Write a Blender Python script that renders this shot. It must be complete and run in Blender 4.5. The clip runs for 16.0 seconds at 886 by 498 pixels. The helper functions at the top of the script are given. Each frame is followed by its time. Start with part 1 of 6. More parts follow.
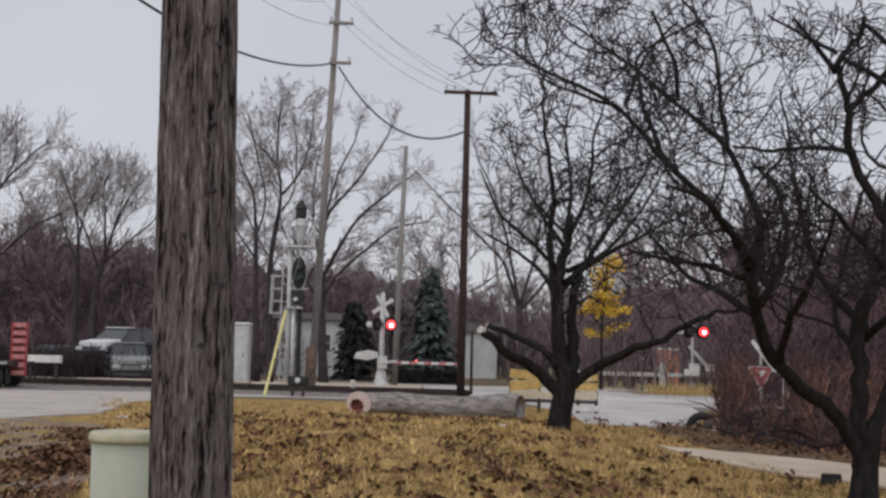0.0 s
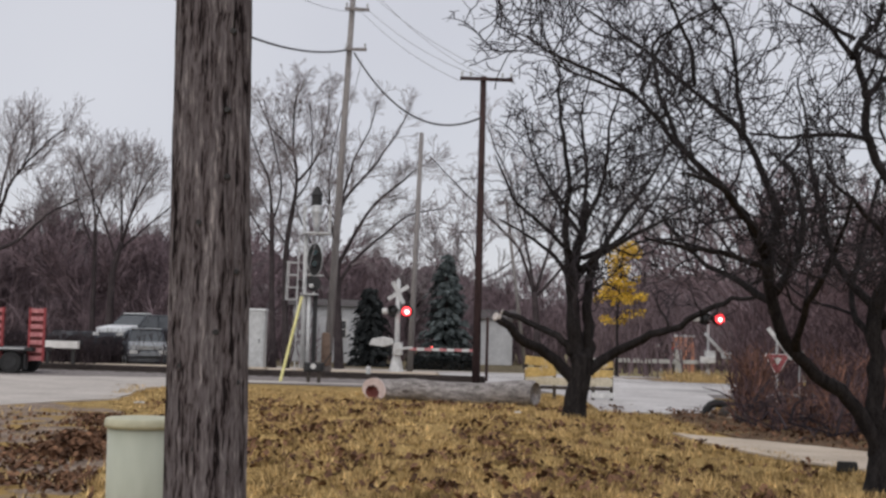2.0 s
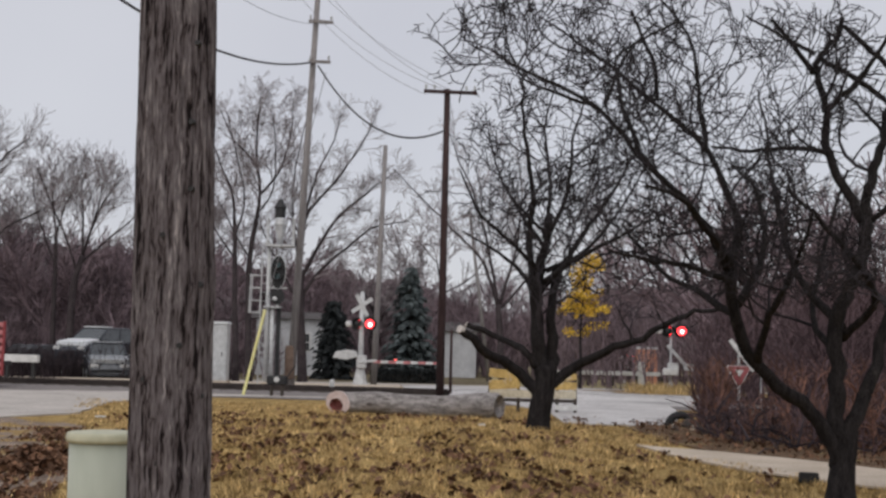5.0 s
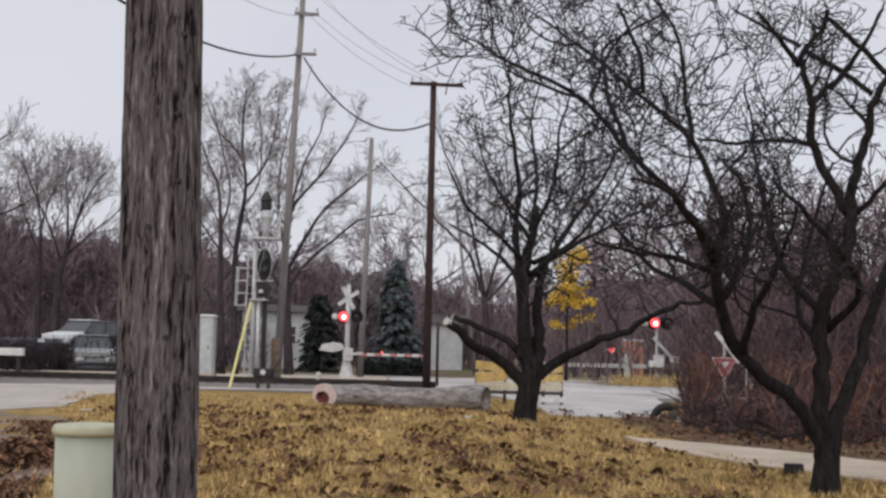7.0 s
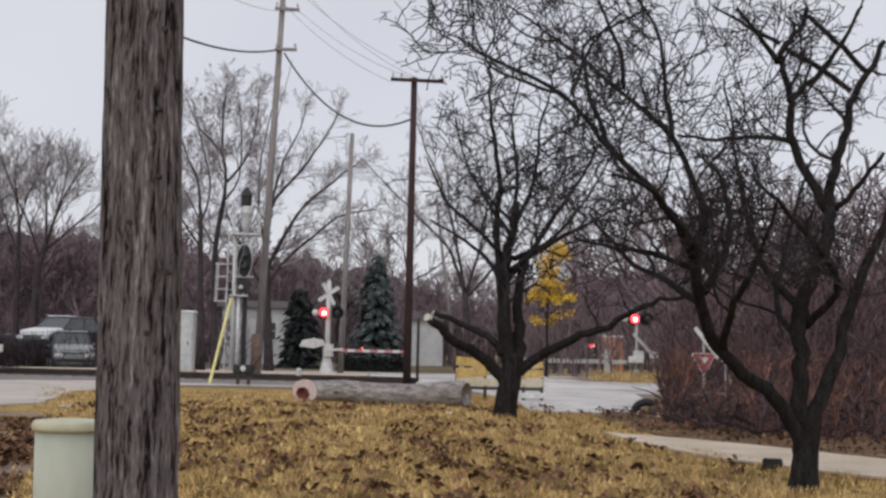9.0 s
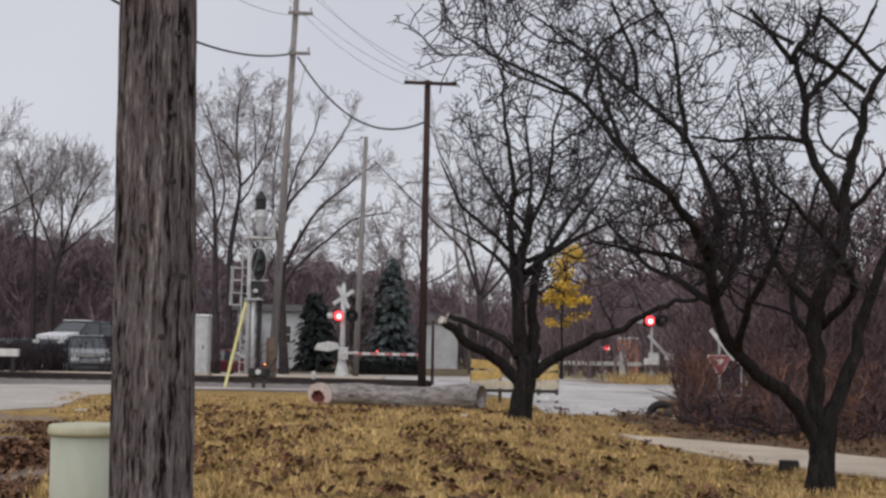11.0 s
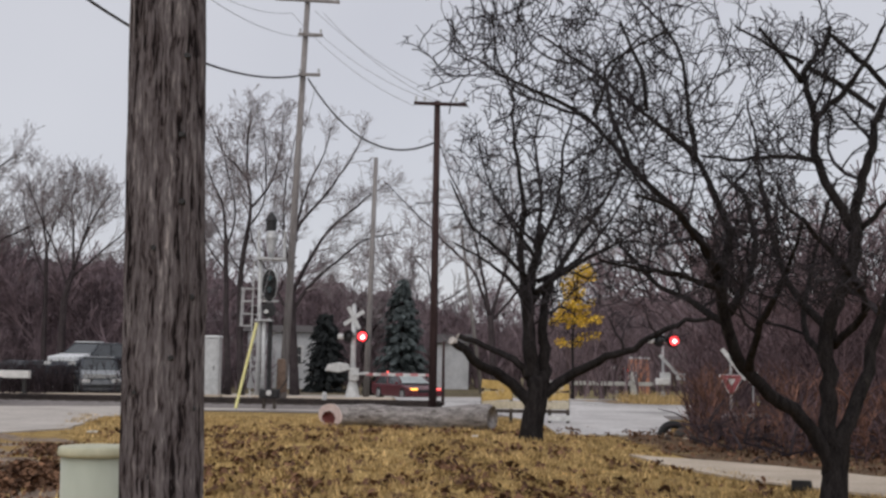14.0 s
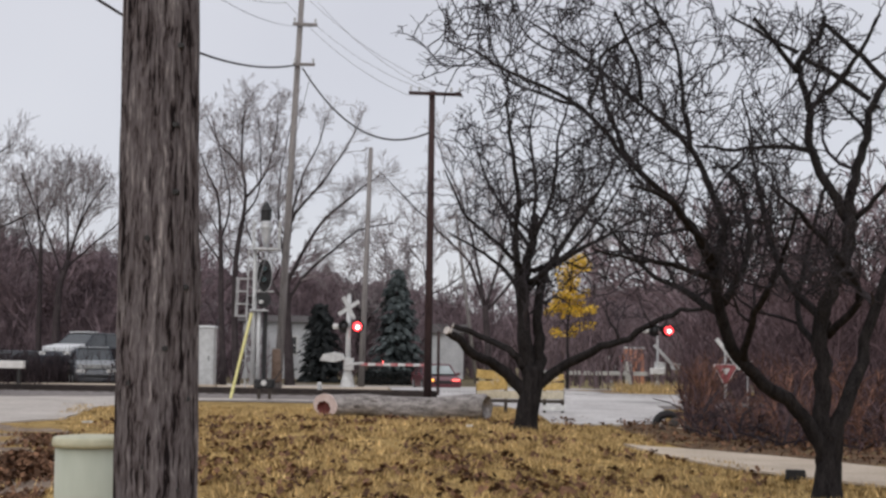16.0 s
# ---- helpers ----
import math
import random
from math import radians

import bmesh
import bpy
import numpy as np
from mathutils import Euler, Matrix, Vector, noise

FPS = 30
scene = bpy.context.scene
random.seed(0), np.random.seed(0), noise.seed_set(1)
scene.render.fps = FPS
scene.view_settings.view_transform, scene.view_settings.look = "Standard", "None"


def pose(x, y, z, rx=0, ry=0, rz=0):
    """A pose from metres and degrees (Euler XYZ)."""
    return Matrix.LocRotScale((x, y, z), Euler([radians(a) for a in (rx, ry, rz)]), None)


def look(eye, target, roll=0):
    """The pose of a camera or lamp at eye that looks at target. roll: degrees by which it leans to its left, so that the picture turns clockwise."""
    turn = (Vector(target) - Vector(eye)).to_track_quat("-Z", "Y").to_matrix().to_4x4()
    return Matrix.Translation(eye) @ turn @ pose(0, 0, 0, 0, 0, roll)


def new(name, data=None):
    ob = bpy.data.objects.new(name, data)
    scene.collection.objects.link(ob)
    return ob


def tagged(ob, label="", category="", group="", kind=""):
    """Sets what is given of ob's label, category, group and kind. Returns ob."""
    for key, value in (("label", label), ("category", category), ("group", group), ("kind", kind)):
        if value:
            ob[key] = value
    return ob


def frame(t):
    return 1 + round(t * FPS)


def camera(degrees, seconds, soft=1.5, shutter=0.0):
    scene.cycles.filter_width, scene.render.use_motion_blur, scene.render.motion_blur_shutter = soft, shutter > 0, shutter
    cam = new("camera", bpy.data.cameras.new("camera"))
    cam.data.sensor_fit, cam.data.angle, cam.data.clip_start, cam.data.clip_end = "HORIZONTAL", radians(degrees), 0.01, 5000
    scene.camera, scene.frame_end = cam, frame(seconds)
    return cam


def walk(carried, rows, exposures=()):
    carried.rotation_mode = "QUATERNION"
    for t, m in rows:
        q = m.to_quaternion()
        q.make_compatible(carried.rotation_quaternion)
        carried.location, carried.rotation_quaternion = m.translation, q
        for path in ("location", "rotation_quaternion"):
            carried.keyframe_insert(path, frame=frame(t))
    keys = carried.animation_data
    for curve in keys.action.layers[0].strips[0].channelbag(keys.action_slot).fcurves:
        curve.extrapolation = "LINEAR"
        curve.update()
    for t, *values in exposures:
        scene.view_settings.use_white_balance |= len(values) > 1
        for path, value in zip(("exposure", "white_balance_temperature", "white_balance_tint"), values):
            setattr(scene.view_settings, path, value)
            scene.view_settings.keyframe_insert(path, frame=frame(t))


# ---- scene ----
# ---- camera ----
cam = camera(40.0, 16.0, soft=2.65)
EYE = 1.5
ROWS = [
    (0.0, 0.0000, 4.8032, -1.4000, 0.0000, 0.0000, 0.0000),
    (0.5, 0.2764, 4.8179, -1.4559, 0.0009, 0.0022, 0.0051),
    (1.0, 0.5166, 4.3596, -1.4610, 0.0042, 0.0045, 0.0000),
    (1.5, 0.7761, 4.1557, -1.5404, 0.0038, 0.0032, 0.0034),
    (2.0, 0.7328, 4.1521, -1.5267, 0.0066, 0.0042, 0.0039),
    (2.5, 0.4797, 4.1659, -1.5380, 0.0051, 0.0029, 0.0036),
    (3.0, -0.1707, 4.5237, -1.5006, 0.0016, 0.0029, 0.0019),
    (3.5, -0.4271, 4.8979, -1.5260, -0.0007, 0.0021, 0.0015),
    (4.0, -0.7103, 4.9751, -1.4694, -0.0018, 0.0032, 0.0037),
    (6.5, -1.2908, 4.4444, -1.3181, 0.0011, 0.0041, 0.0015),
    (7.0, -1.6101, 4.4573, -1.2831, -0.0038, 0.0007, -0.0006),
    (7.5, -2.0661, 4.4513, -1.2405, -0.0029, 0.0020, -0.0026),
    (8.0, -2.9581, 4.4048, -1.1890, -0.0072, -0.0051, -0.0049),
    (8.5, -2.7811, 4.3897, -1.1736, -0.0082, -0.0032, -0.0033),
    (9.0, -2.5328, 4.2904, -1.2549, -0.0085, -0.0050, -0.0029),
    (11.5, -1.6217, 4.5255, -0.9937, -0.0031, -0.0032, -0.0038),
    (12.0, -1.4534, 5.2707, -1.0236, -0.0017, -0.0026, -0.0006),
    (12.5, -1.6148, 5.5151, -1.0100, -0.0028, -0.0028, -0.0031),
    (13.0, -1.5706, 5.5635, -0.9178, -0.0012, -0.0032, -0.0024),
    (13.5, -1.5187, 5.5914, -0.8191, -0.0006, -0.0017, -0.0047),
    (14.0, -1.3294, 5.3538, -0.8426, 0.0012, -0.0026, -0.0038),
    (14.5, -1.1263, 5.2929, -0.8448, 0.0023, -0.0022, -0.0036),
    (15.0, -1.0894, 5.0808, -0.9097, 0.0018, -0.0029, -0.0038),
    (15.5, -1.7022, 4.9394, -0.8413, -0.0013, -0.0018, -0.0037),
    (16.0, -1.5606, 4.8847, -0.8031, 0.0051, -0.0023, -0.0021),
]
walk(cam, [(t, pose(x, y, EYE + z, 90 + pitch, roll, yaw)) for t, yaw, pitch, roll, x, y, z in ROWS],
    [(0.0, -0.09), (1.5, 0.05), (2.5, 0.04), (3.0, -0.05), (4.0, -0.09), (6.5, 0.12), (8.0, 0.14), (9.0, 0.14), (11.5, -0.04), (12.5, -0.09), (14.0, -0.02), (15.0, 0.05), (16.0, 0.12)])

# ---- sky, sun, exposure ----
world = bpy.data.worlds.new("overcast_sky")
scene.world = world
world.use_nodes = True
wn, wl = world.node_tree.nodes, world.node_tree.links
sky = wn.new("ShaderNodeTexSky")
sky.sky_type, sky.sun_disc = "NISHITA", False
sky.sun_elevation, sky.sun_rotation = radians(34), radians(200)
sky_bg = wn["Background"]
wl.new(sky.outputs[0], sky_bg.inputs[0])
sky_bg.inputs[1].default_value = 0.012
cloud_bg = wn.new("ShaderNodeBackground")
cloud_noise, cloud_ramp = wn.new("ShaderNodeTexNoise"), wn.new("ShaderNodeValToRGB")
cloud_co = wn.new("ShaderNodeTexCoord")
wl.new(cloud_co.outputs["Generated"], cloud_noise.inputs["Vector"])
cloud_noise.inputs["Scale"].default_value, cloud_noise.inputs["Detail"].default_value = 2.5, 3
cloud_ramp.color_ramp.elements[0].position, cloud_ramp.color_ramp.elements[1].position = 0.25, 0.8
cloud_ramp.color_ramp.elements[0].color, cloud_ramp.color_ramp.elements[1].color = (0.60, 0.60, 0.655, 1), (0.70, 0.70, 0.745, 1)
wl.new(cloud_noise.outputs["Fac"], cloud_ramp.inputs[0])
wl.new(cloud_ramp.outputs[0], cloud_bg.inputs[0])
cloud_bg.inputs[1].default_value = 0.89
sky_add = wn.new("ShaderNodeAddShader")
wl.new(sky_bg.outputs[0], sky_add.inputs[0])
wl.new(cloud_bg.outputs[0], sky_add.inputs[1])
wl.new(sky_add.outputs[0], wn["World Output"].inputs[0])
sun = new("sun", bpy.data.lights.new("sun", "SUN"))
sun.data.energy, sun.data.angle, sun.data.color = 1.35, radians(75), (1.0, 0.955, 0.905)
sun.matrix_world = look((0, 0, 30), (8, 25, 0))


# ---- materials ----
def surface(name, dark, light, scale=6.0, rough=0.85, metal=0.0, bump=0.15, bump_scale=None, stretch=(1, 1, 1), fine=5, glow=None, spots=None, per=0.0, gloss=0.4, span=(0.42, 0.78)):
    """Procedural surface: two tones mixed by noise at two scales, with relief; spots: (colour, scale, edge) adds stains."""
    m = bpy.data.materials.new(name)
    m.use_nodes = True
    n, l = m.node_tree.nodes, m.node_tree.links
    b = n["Principled BSDF"]
    co, mp = n.new("ShaderNodeTexCoord"), n.new("ShaderNodeMapping")
    mp.inputs["Scale"].default_value = stretch
    l.new(co.outputs["Object"], mp.inputs[0])
    big, small = n.new("ShaderNodeTexNoise"), n.new("ShaderNodeTexNoise")
    big.inputs["Scale"].default_value, big.inputs["Detail"].default_value = scale, 6
    small.inputs["Scale"].default_value, small.inputs["Detail"].default_value = scale * fine, 4
    l.new(mp.outputs[0], big.inputs["Vector"]), l.new(mp.outputs[0], small.inputs["Vector"])
    add = n.new("ShaderNodeMath")
    add.operation, add.inputs[1].default_value = "MULTIPLY_ADD", 0.6
    l.new(small.outputs["Fac"], add.inputs[0])
    half = n.new("ShaderNodeMath")
    half.operation, half.inputs[1].default_value = "MULTIPLY", 0.6
    l.new(big.outputs["Fac"], half.inputs[0]), l.new(half.outputs[0], add.inputs[2])
    ramp = n.new("ShaderNodeValToRGB")
    e = ramp.color_ramp.elements
    e[0].position, e[1].position, e[0].color, e[1].color = *span, (*dark, 1), (*light, 1)
    l.new(add.outputs[0], ramp.inputs[0])
    colour = ramp.outputs[0]
    if spots:
        tone, sp_scale, edge = spots
        sp, sr, mx = n.new("ShaderNodeTexNoise"), n.new("ShaderNodeValToRGB"), n.new("ShaderNodeMixRGB")
        sp.inputs["Scale"].default_value, sp.inputs["Detail"].default_value = sp_scale, 5
        l.new(mp.outputs[0], sp.inputs["Vector"])
        sr.color_ramp.elements[0].position, sr.color_ramp.elements[1].position = edge, edge + 0.1
        l.new(sp.outputs["Fac"], sr.inputs[0]), l.new(sr.outputs[0], mx.inputs[0])
        l.new(colour, mx.inputs[1])
        mx.inputs[2].default_value = (*tone, 1)
        colour = mx.outputs[0]
    if per:
        geo, hs, rng = n.new("ShaderNodeNewGeometry"), n.new("ShaderNodeHueSaturation"), n.new("ShaderNodeMapRange")
        l.new(geo.outputs["Random Per Island"], rng.inputs[0])
        rng.inputs["To Min"].default_value, rng.inputs["To Max"].default_value = 1 - per, 1 + per
        l.new(rng.outputs[0], hs.inputs["Value"]), l.new(colour, hs.inputs["Color"])
        colour = hs.outputs[0]
    l.new(colour, b.inputs["Base Color"])
    b.inputs["Roughness"].default_value, b.inputs["Metallic"].default_value = rough, metal
    b.inputs["Specular IOR Level"].default_value = gloss
    if bump:
        bp = n.new("ShaderNodeBump")
        bp.inputs["Strength"].default_value, bp.inputs["Distance"].default_value = bump, 0.02
        l.new(add.outputs[0], bp.inputs["Height"]), l.new(bp.outputs[0], b.inputs["Normal"])
    if glow:
        b.inputs["Emission Color"].default_value, b.inputs["Emission Strength"].default_value = (*glow[:3], 1), glow[3]
    return m


def pole_wood():
    """Split, weathered pole wood: short wavy fibres, pale ridges and dark checks."""
    m = bpy.data.materials.new("weathered_pole_wood")
    m.use_nodes = True
    n, l = m.node_tree.nodes, m.node_tree.links
    b, co = n["Principled BSDF"], n.new("ShaderNodeTexCoord")
    sway, shift, bent = n.new("ShaderNodeTexNoise"), n.new("ShaderNodeVectorMath"), n.new("ShaderNodeVectorMath")
    sway.inputs["Scale"].default_value, sway.inputs["Detail"].default_value = 9, 2
    shift.operation, shift.inputs[1].default_value = "MULTIPLY", (0.03, 0.03, 0)
    l.new(co.outputs["Object"], sway.inputs["Vector"]), l.new(sway.outputs["Color"], shift.inputs[0])
    l.new(co.outputs["Object"], bent.inputs[0]), l.new(shift.outputs[0], bent.inputs[1])
    layers = []
    for stretch, detail in (((60, 60, 6.0), 4), ((150, 150, 15), 3), ((20, 20, 1.3), 3)):
        mp, tx = n.new("ShaderNodeMapping"), n.new("ShaderNodeTexNoise")
        mp.inputs["Scale"].default_value = stretch
        tx.inputs["Scale"].default_value, tx.inputs["Detail"].default_value = 1.0, detail
        l.new(bent.outputs[0], mp.inputs[0]), l.new(mp.outputs[0], tx.inputs["Vector"])
        layers.append(tx.outputs["Fac"])
    sums = None
    for tone, weight in zip(layers, (0.52, 0.26, 0.42)):
        mul = n.new("ShaderNodeMath")
        mul.operation, mul.inputs[1].default_value = "MULTIPLY_ADD", weight
        l.new(tone, mul.inputs[0])
        mul.inputs[2].default_value = -0.10
        if sums:
            l.new(sums, mul.inputs[2])
        sums = mul.outputs[0]
    ramp = n.new("ShaderNodeValToRGB")
    e = ramp.color_ramp.elements
    e[0].position, e[0].color, e[1].position, e[1].color = 0.41, (0.011, 0.0085, 0.009, 1), 0.67, (0.34, 0.308, 0.306, 1)
    for p, c in ((0.445, (0.060, 0.048, 0.049, 1)), (0.50, (0.105, 0.091, 0.096, 1)), (0.575, (0.152, 0.137, 0.142, 1))):
        e.new(p).color = c
    l.new(sums, ramp.inputs[0]), l.new(ramp.outputs[0], b.inputs["Base Color"])
    bp = n.new("ShaderNodeBump")
    bp.inputs["Strength"].default_value, bp.inputs["Distance"].default_value = 0.7, 0.012
    l.new(sums, bp.inputs["Height"]), l.new(bp.outputs[0], b.inputs["Normal"])
    b.inputs["Roughness"].default_value, b.inputs["Specular IOR Level"].default_value = 0.95, 0.1
    return m


POLE_WOOD = pole_wood()
GREY_POLE = surface("grey_pole_wood", (0.15, 0.138, 0.137), (0.33, 0.31, 0.305), 3, 0.9, bump=0.4, stretch=(4, 4, 0.3), gloss=0.15)
RUST_WRAP = surface("brown_weathered_wrap", (0.10, 0.068, 0.052), (0.24, 0.175, 0.14), 4, 0.9, bump=0.3, gloss=0.1)
BROWN_POLE = surface("brown_pole_wood", (0.028, 0.018, 0.019), (0.075, 0.048, 0.046), 3, 0.9, bump=0.4, stretch=(4, 4, 0.3), gloss=0.15)
BARK = surface("dark_bark", (0.007, 0.006, 0.0065), (0.036, 0.032, 0.032), 5, 0.95, bump=0.9, stretch=(3, 3, 0.8), spots=((0.055, 0.05, 0.044), 3, 0.66), gloss=0.1)
TWIG = surface("dark_twig_bark", (0.016, 0.0145, 0.0165), (0.052, 0.046, 0.051), 4, 0.95, bump=0, per=0.3, gloss=0.1)
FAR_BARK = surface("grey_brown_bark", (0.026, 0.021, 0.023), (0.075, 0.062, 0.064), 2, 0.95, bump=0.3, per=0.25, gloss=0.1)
# Paler than FAR_BARK: sky brightness round thin twigs is mixed into the colour.
FAR_TWIG = surface("sky_paled_bare_twigs", (0.19, 0.165, 0.170), (0.33, 0.295, 0.302), 2, 0.95, bump=0, per=0.35, gloss=0.1)
# Haze over the distance is painted in: base tones lightened and greyed.
WOODS = surface("haze_toned_far_woods", (0.10, 0.077, 0.087), (0.27, 0.205, 0.222), 0.3, 0.95, bump=0, per=0.45, gloss=0.05)
SCRUB = surface("dark_scrub_stems", (0.018, 0.014, 0.017), (0.062, 0.048, 0.052), 1, 0.95, bump=0, per=0.45, gloss=0.1)
THICKET = surface("maroon_thicket_stems", (0.036, 0.025, 0.029), (0.155, 0.105, 0.112), 1, 0.95, bump=0, per=0.45, gloss=0.1)
SHRUB = surface("red_brown_shrub_stems", (0.018, 0.011, 0.010), (0.27, 0.138, 0.098), 1.2, 0.9, bump=0, per=0.5, gloss=0.15)
CUT_WOOD = surface("pale_cut_wood", (0.38, 0.35, 0.33), (0.62, 0.58, 0.55), 6, 0.8)
JUNIPER = surface("blackish_juniper_needles", (0.012, 0.014, 0.015), (0.040, 0.044, 0.044), 3, 0.9, bump=0, per=0.5, gloss=0.1)
NEEDLES = surface("dark_spruce_needles", (0.034, 0.043, 0.045), (0.112, 0.132, 0.132), 3, 0.9, bump=0, per=0.5, gloss=0.15)
GOLD_LEAF = surface("golden_dry_leaves", (0.40, 0.235, 0.02), (0.82, 0.56, 0.08), 3, 0.7, bump=0, per=0.5, gloss=0.2)
LAWN = surface("dormant_lawn", (0.138, 0.085, 0.033), (0.50, 0.355, 0.145), 2.2, 0.97, bump=0.7, fine=7, spots=((0.085, 0.045, 0.022), 4.5, 0.56), gloss=0.05)
BLADE = surface("dry_grass_blades", (0.190, 0.128, 0.054), (0.71, 0.515, 0.245), 1.8, 0.9, bump=0, per=0.5, fine=4, gloss=0.1, span=(0.48, 0.72))
DEAD_LEAF = surface("fallen_brown_leaves", (0.050, 0.026, 0.017), (0.21, 0.115, 0.068), 3, 0.85, bump=0, per=0.6, gloss=0.15)
DIRT = surface("gravelly_dirt", (0.105, 0.074, 0.058), (0.34, 0.275, 0.225), 2.4, 0.95, bump=0.6, fine=8, spots=((0.30, 0.20, 0.075), 1.6, 0.50), gloss=0.05)
ASPHALT = surface("pale_worn_asphalt", (0.33, 0.30, 0.275), (0.54, 0.50, 0.46), 0.7, 0.88, bump=0.2, fine=25, spots=((0.28, 0.255, 0.235), 0.35, 0.62), gloss=0.15)
PALE_ROAD = surface("pale_worn_concrete_road", (0.34, 0.325, 0.32), (0.60, 0.58, 0.57), 0.5, 0.85, bump=0.15, fine=22, spots=((0.27, 0.26, 0.255), 0.3, 0.56), gloss=0.25)
CONCRETE = surface("tan_concrete", (0.38, 0.315, 0.245), (0.58, 0.495, 0.405), 1.2, 0.9, bump=0.2, fine=16, spots=((0.34, 0.27, 0.2), 1.0, 0.66), gloss=0.15)
BALLAST = surface("railway_ballast", (0.10, 0.090, 0.086), (0.31, 0.28, 0.27), 9, 0.95, bump=0.8, fine=3, gloss=0.1)
RUST_STEEL = surface("rusty_rail_steel", (0.020, 0.016, 0.015), (0.060, 0.045, 0.04), 4, 0.6, 0.3, bump=0.3)
TIE_WOOD = surface("creosoted_tie_wood", (0.03, 0.025, 0.022), (0.085, 0.07, 0.06), 5, 0.9, bump=0.5, stretch=(1, 6, 6))
GALV = surface("galvanised_steel", (0.36, 0.37, 0.38), (0.60, 0.61, 0.62), 7, 0.5, 0.35, bump=0.05)
ALU = surface("dull_aluminium_paint", (0.40, 0.405, 0.405), (0.64, 0.65, 0.65), 5, 0.55, 0.15, bump=0.05)
BLACK = surface("matt_black_paint", (0.010, 0.010, 0.011), (0.028, 0.028, 0.03), 6, 0.6, bump=0.08)
WHITE = surface("weathered_white_paint", (0.44, 0.44, 0.435), (0.74, 0.74, 0.725), 4, 0.6, bump=0.05)
DARK_RED = surface("dark_red_paint", (0.10, 0.02, 0.02), (0.2, 0.04, 0.04), 5, 0.6, bump=0.05)
PINK_RED = surface("sun_bleached_red_paint", (0.30, 0.075, 0.085), (0.58, 0.27, 0.27), 9, 0.7, bump=0.05)
RED_PAINT = surface("faded_red_paint", (0.17, 0.022, 0.026), (0.36, 0.060, 0.065), 5, 0.6, bump=0.08)
YELLOW = surface("worn_yellow_paint", (0.36, 0.24, 0.07), (0.64, 0.45, 0.17), 4, 0.7, bump=0.05, spots=((0.55, 0.47, 0.38), 3, 0.56))
# Moving car's pane gets the painted sky reflection, parked ones plain dark glass.
CREAM = surface("faded_cream_paint", (0.42, 0.37, 0.27), (0.66, 0.60, 0.47), 4, 0.7, bump=0.05)
PALE_YELLOW = surface("pale_yellow_plastic", (0.62, 0.58, 0.22), (0.85, 0.82, 0.42), 3, 0.5, bump=0.03)
PED_GREEN = surface("pale_sage_green_plastic", (0.37, 0.395, 0.325), (0.46, 0.485, 0.405), 2.2, 0.55, bump=0.04, stretch=(1, 1, 0.3), spots=((0.38, 0.39, 0.31), 2.2, 0.66))
PED_LID = surface("faded_olive_lid", (0.40, 0.395, 0.28), (0.53, 0.52, 0.385), 4, 0.55, bump=0.05)
BARK_LOG = surface("pale_grey_log_bark", (0.085, 0.076, 0.073), (0.41, 0.38, 0.366), 4, 0.95, bump=0.9, stretch=(1.0, 3, 3), spots=((0.10, 0.085, 0.08), 3.5, 0.60), gloss=0.1)
LOG_RIM = surface("pale_sapwood", (0.46, 0.35, 0.325), (0.68, 0.57, 0.54), 6, 0.85, bump=0.3)
LOG_CORE = surface("dark_red_heartwood", (0.085, 0.022, 0.020), (0.20, 0.06, 0.05), 7, 0.9, bump=0.5)
CABLE = surface("black_cable", (0.035, 0.035, 0.04), (0.075, 0.075, 0.08), 3, 0.6, bump=0)
THIN_WIRE = surface("grey_wire", (0.16, 0.16, 0.17), (0.26, 0.26, 0.27), 3, 0.5, 0.3, bump=0)
MAROON = surface("maroon_car_paint", (0.095, 0.018, 0.026), (0.13, 0.028, 0.038), 2, 0.28, 0.2, bump=0, gloss=0.6)
DARK_CAR = surface("dark_blue_grey_car_paint", (0.028, 0.032, 0.04), (0.05, 0.056, 0.068), 2, 0.14, 0.2, bump=0, gloss=0.9)
WHITE_CAR = surface("white_car_paint", (0.66, 0.68, 0.70), (0.78, 0.80, 0.82), 2, 0.3, bump=0, gloss=0.6)
SILVER_CAR = surface("silver_car_paint", (0.36, 0.38, 0.40), (0.46, 0.48, 0.50), 2, 0.3, 0.4, bump=0, gloss=0.6)
GLASS = surface("car_window_glass", (0.03, 0.036, 0.04), (0.05, 0.058, 0.062), 1, 0.06, bump=0, gloss=0.9)
# Sky reflection painted into the glass as a pale base colour.
SKY_TINT_GLASS = surface("glass_with_painted_sky", (0.24, 0.28, 0.28), (0.36, 0.40, 0.40), 1.5, 0.08, bump=0, gloss=0.9)
TYRE = surface("black_rubber", (0.012, 0.012, 0.013), (0.03, 0.03, 0.03), 8, 0.85, bump=0.1)
RIM = surface("wheel_rim_alloy", (0.30, 0.31, 0.32), (0.46, 0.47, 0.48), 5, 0.4, 0.6, bump=0)
AMBER = surface("glowing_amber_lens", (0.8, 0.3, 0.03), (0.9, 0.4, 0.05), 5, 0.3, bump=0, glow=(1.0, 0.40, 0.07, 3.0))
TAIL_RED = surface("glowing_red_lens", (0.5, 0.03, 0.03), (0.6, 0.05, 0.05), 5, 0.3, bump=0, glow=(1.0, 0.12, 0.10, 2.5))
SIGNAL_RED = surface("lit_red_signal_lens", (0.7, 0.02, 0.03), (0.8, 0.04, 0.05), 5, 0.3, bump=0, glow=(1.0, 0.05, 0.06, 3.2))
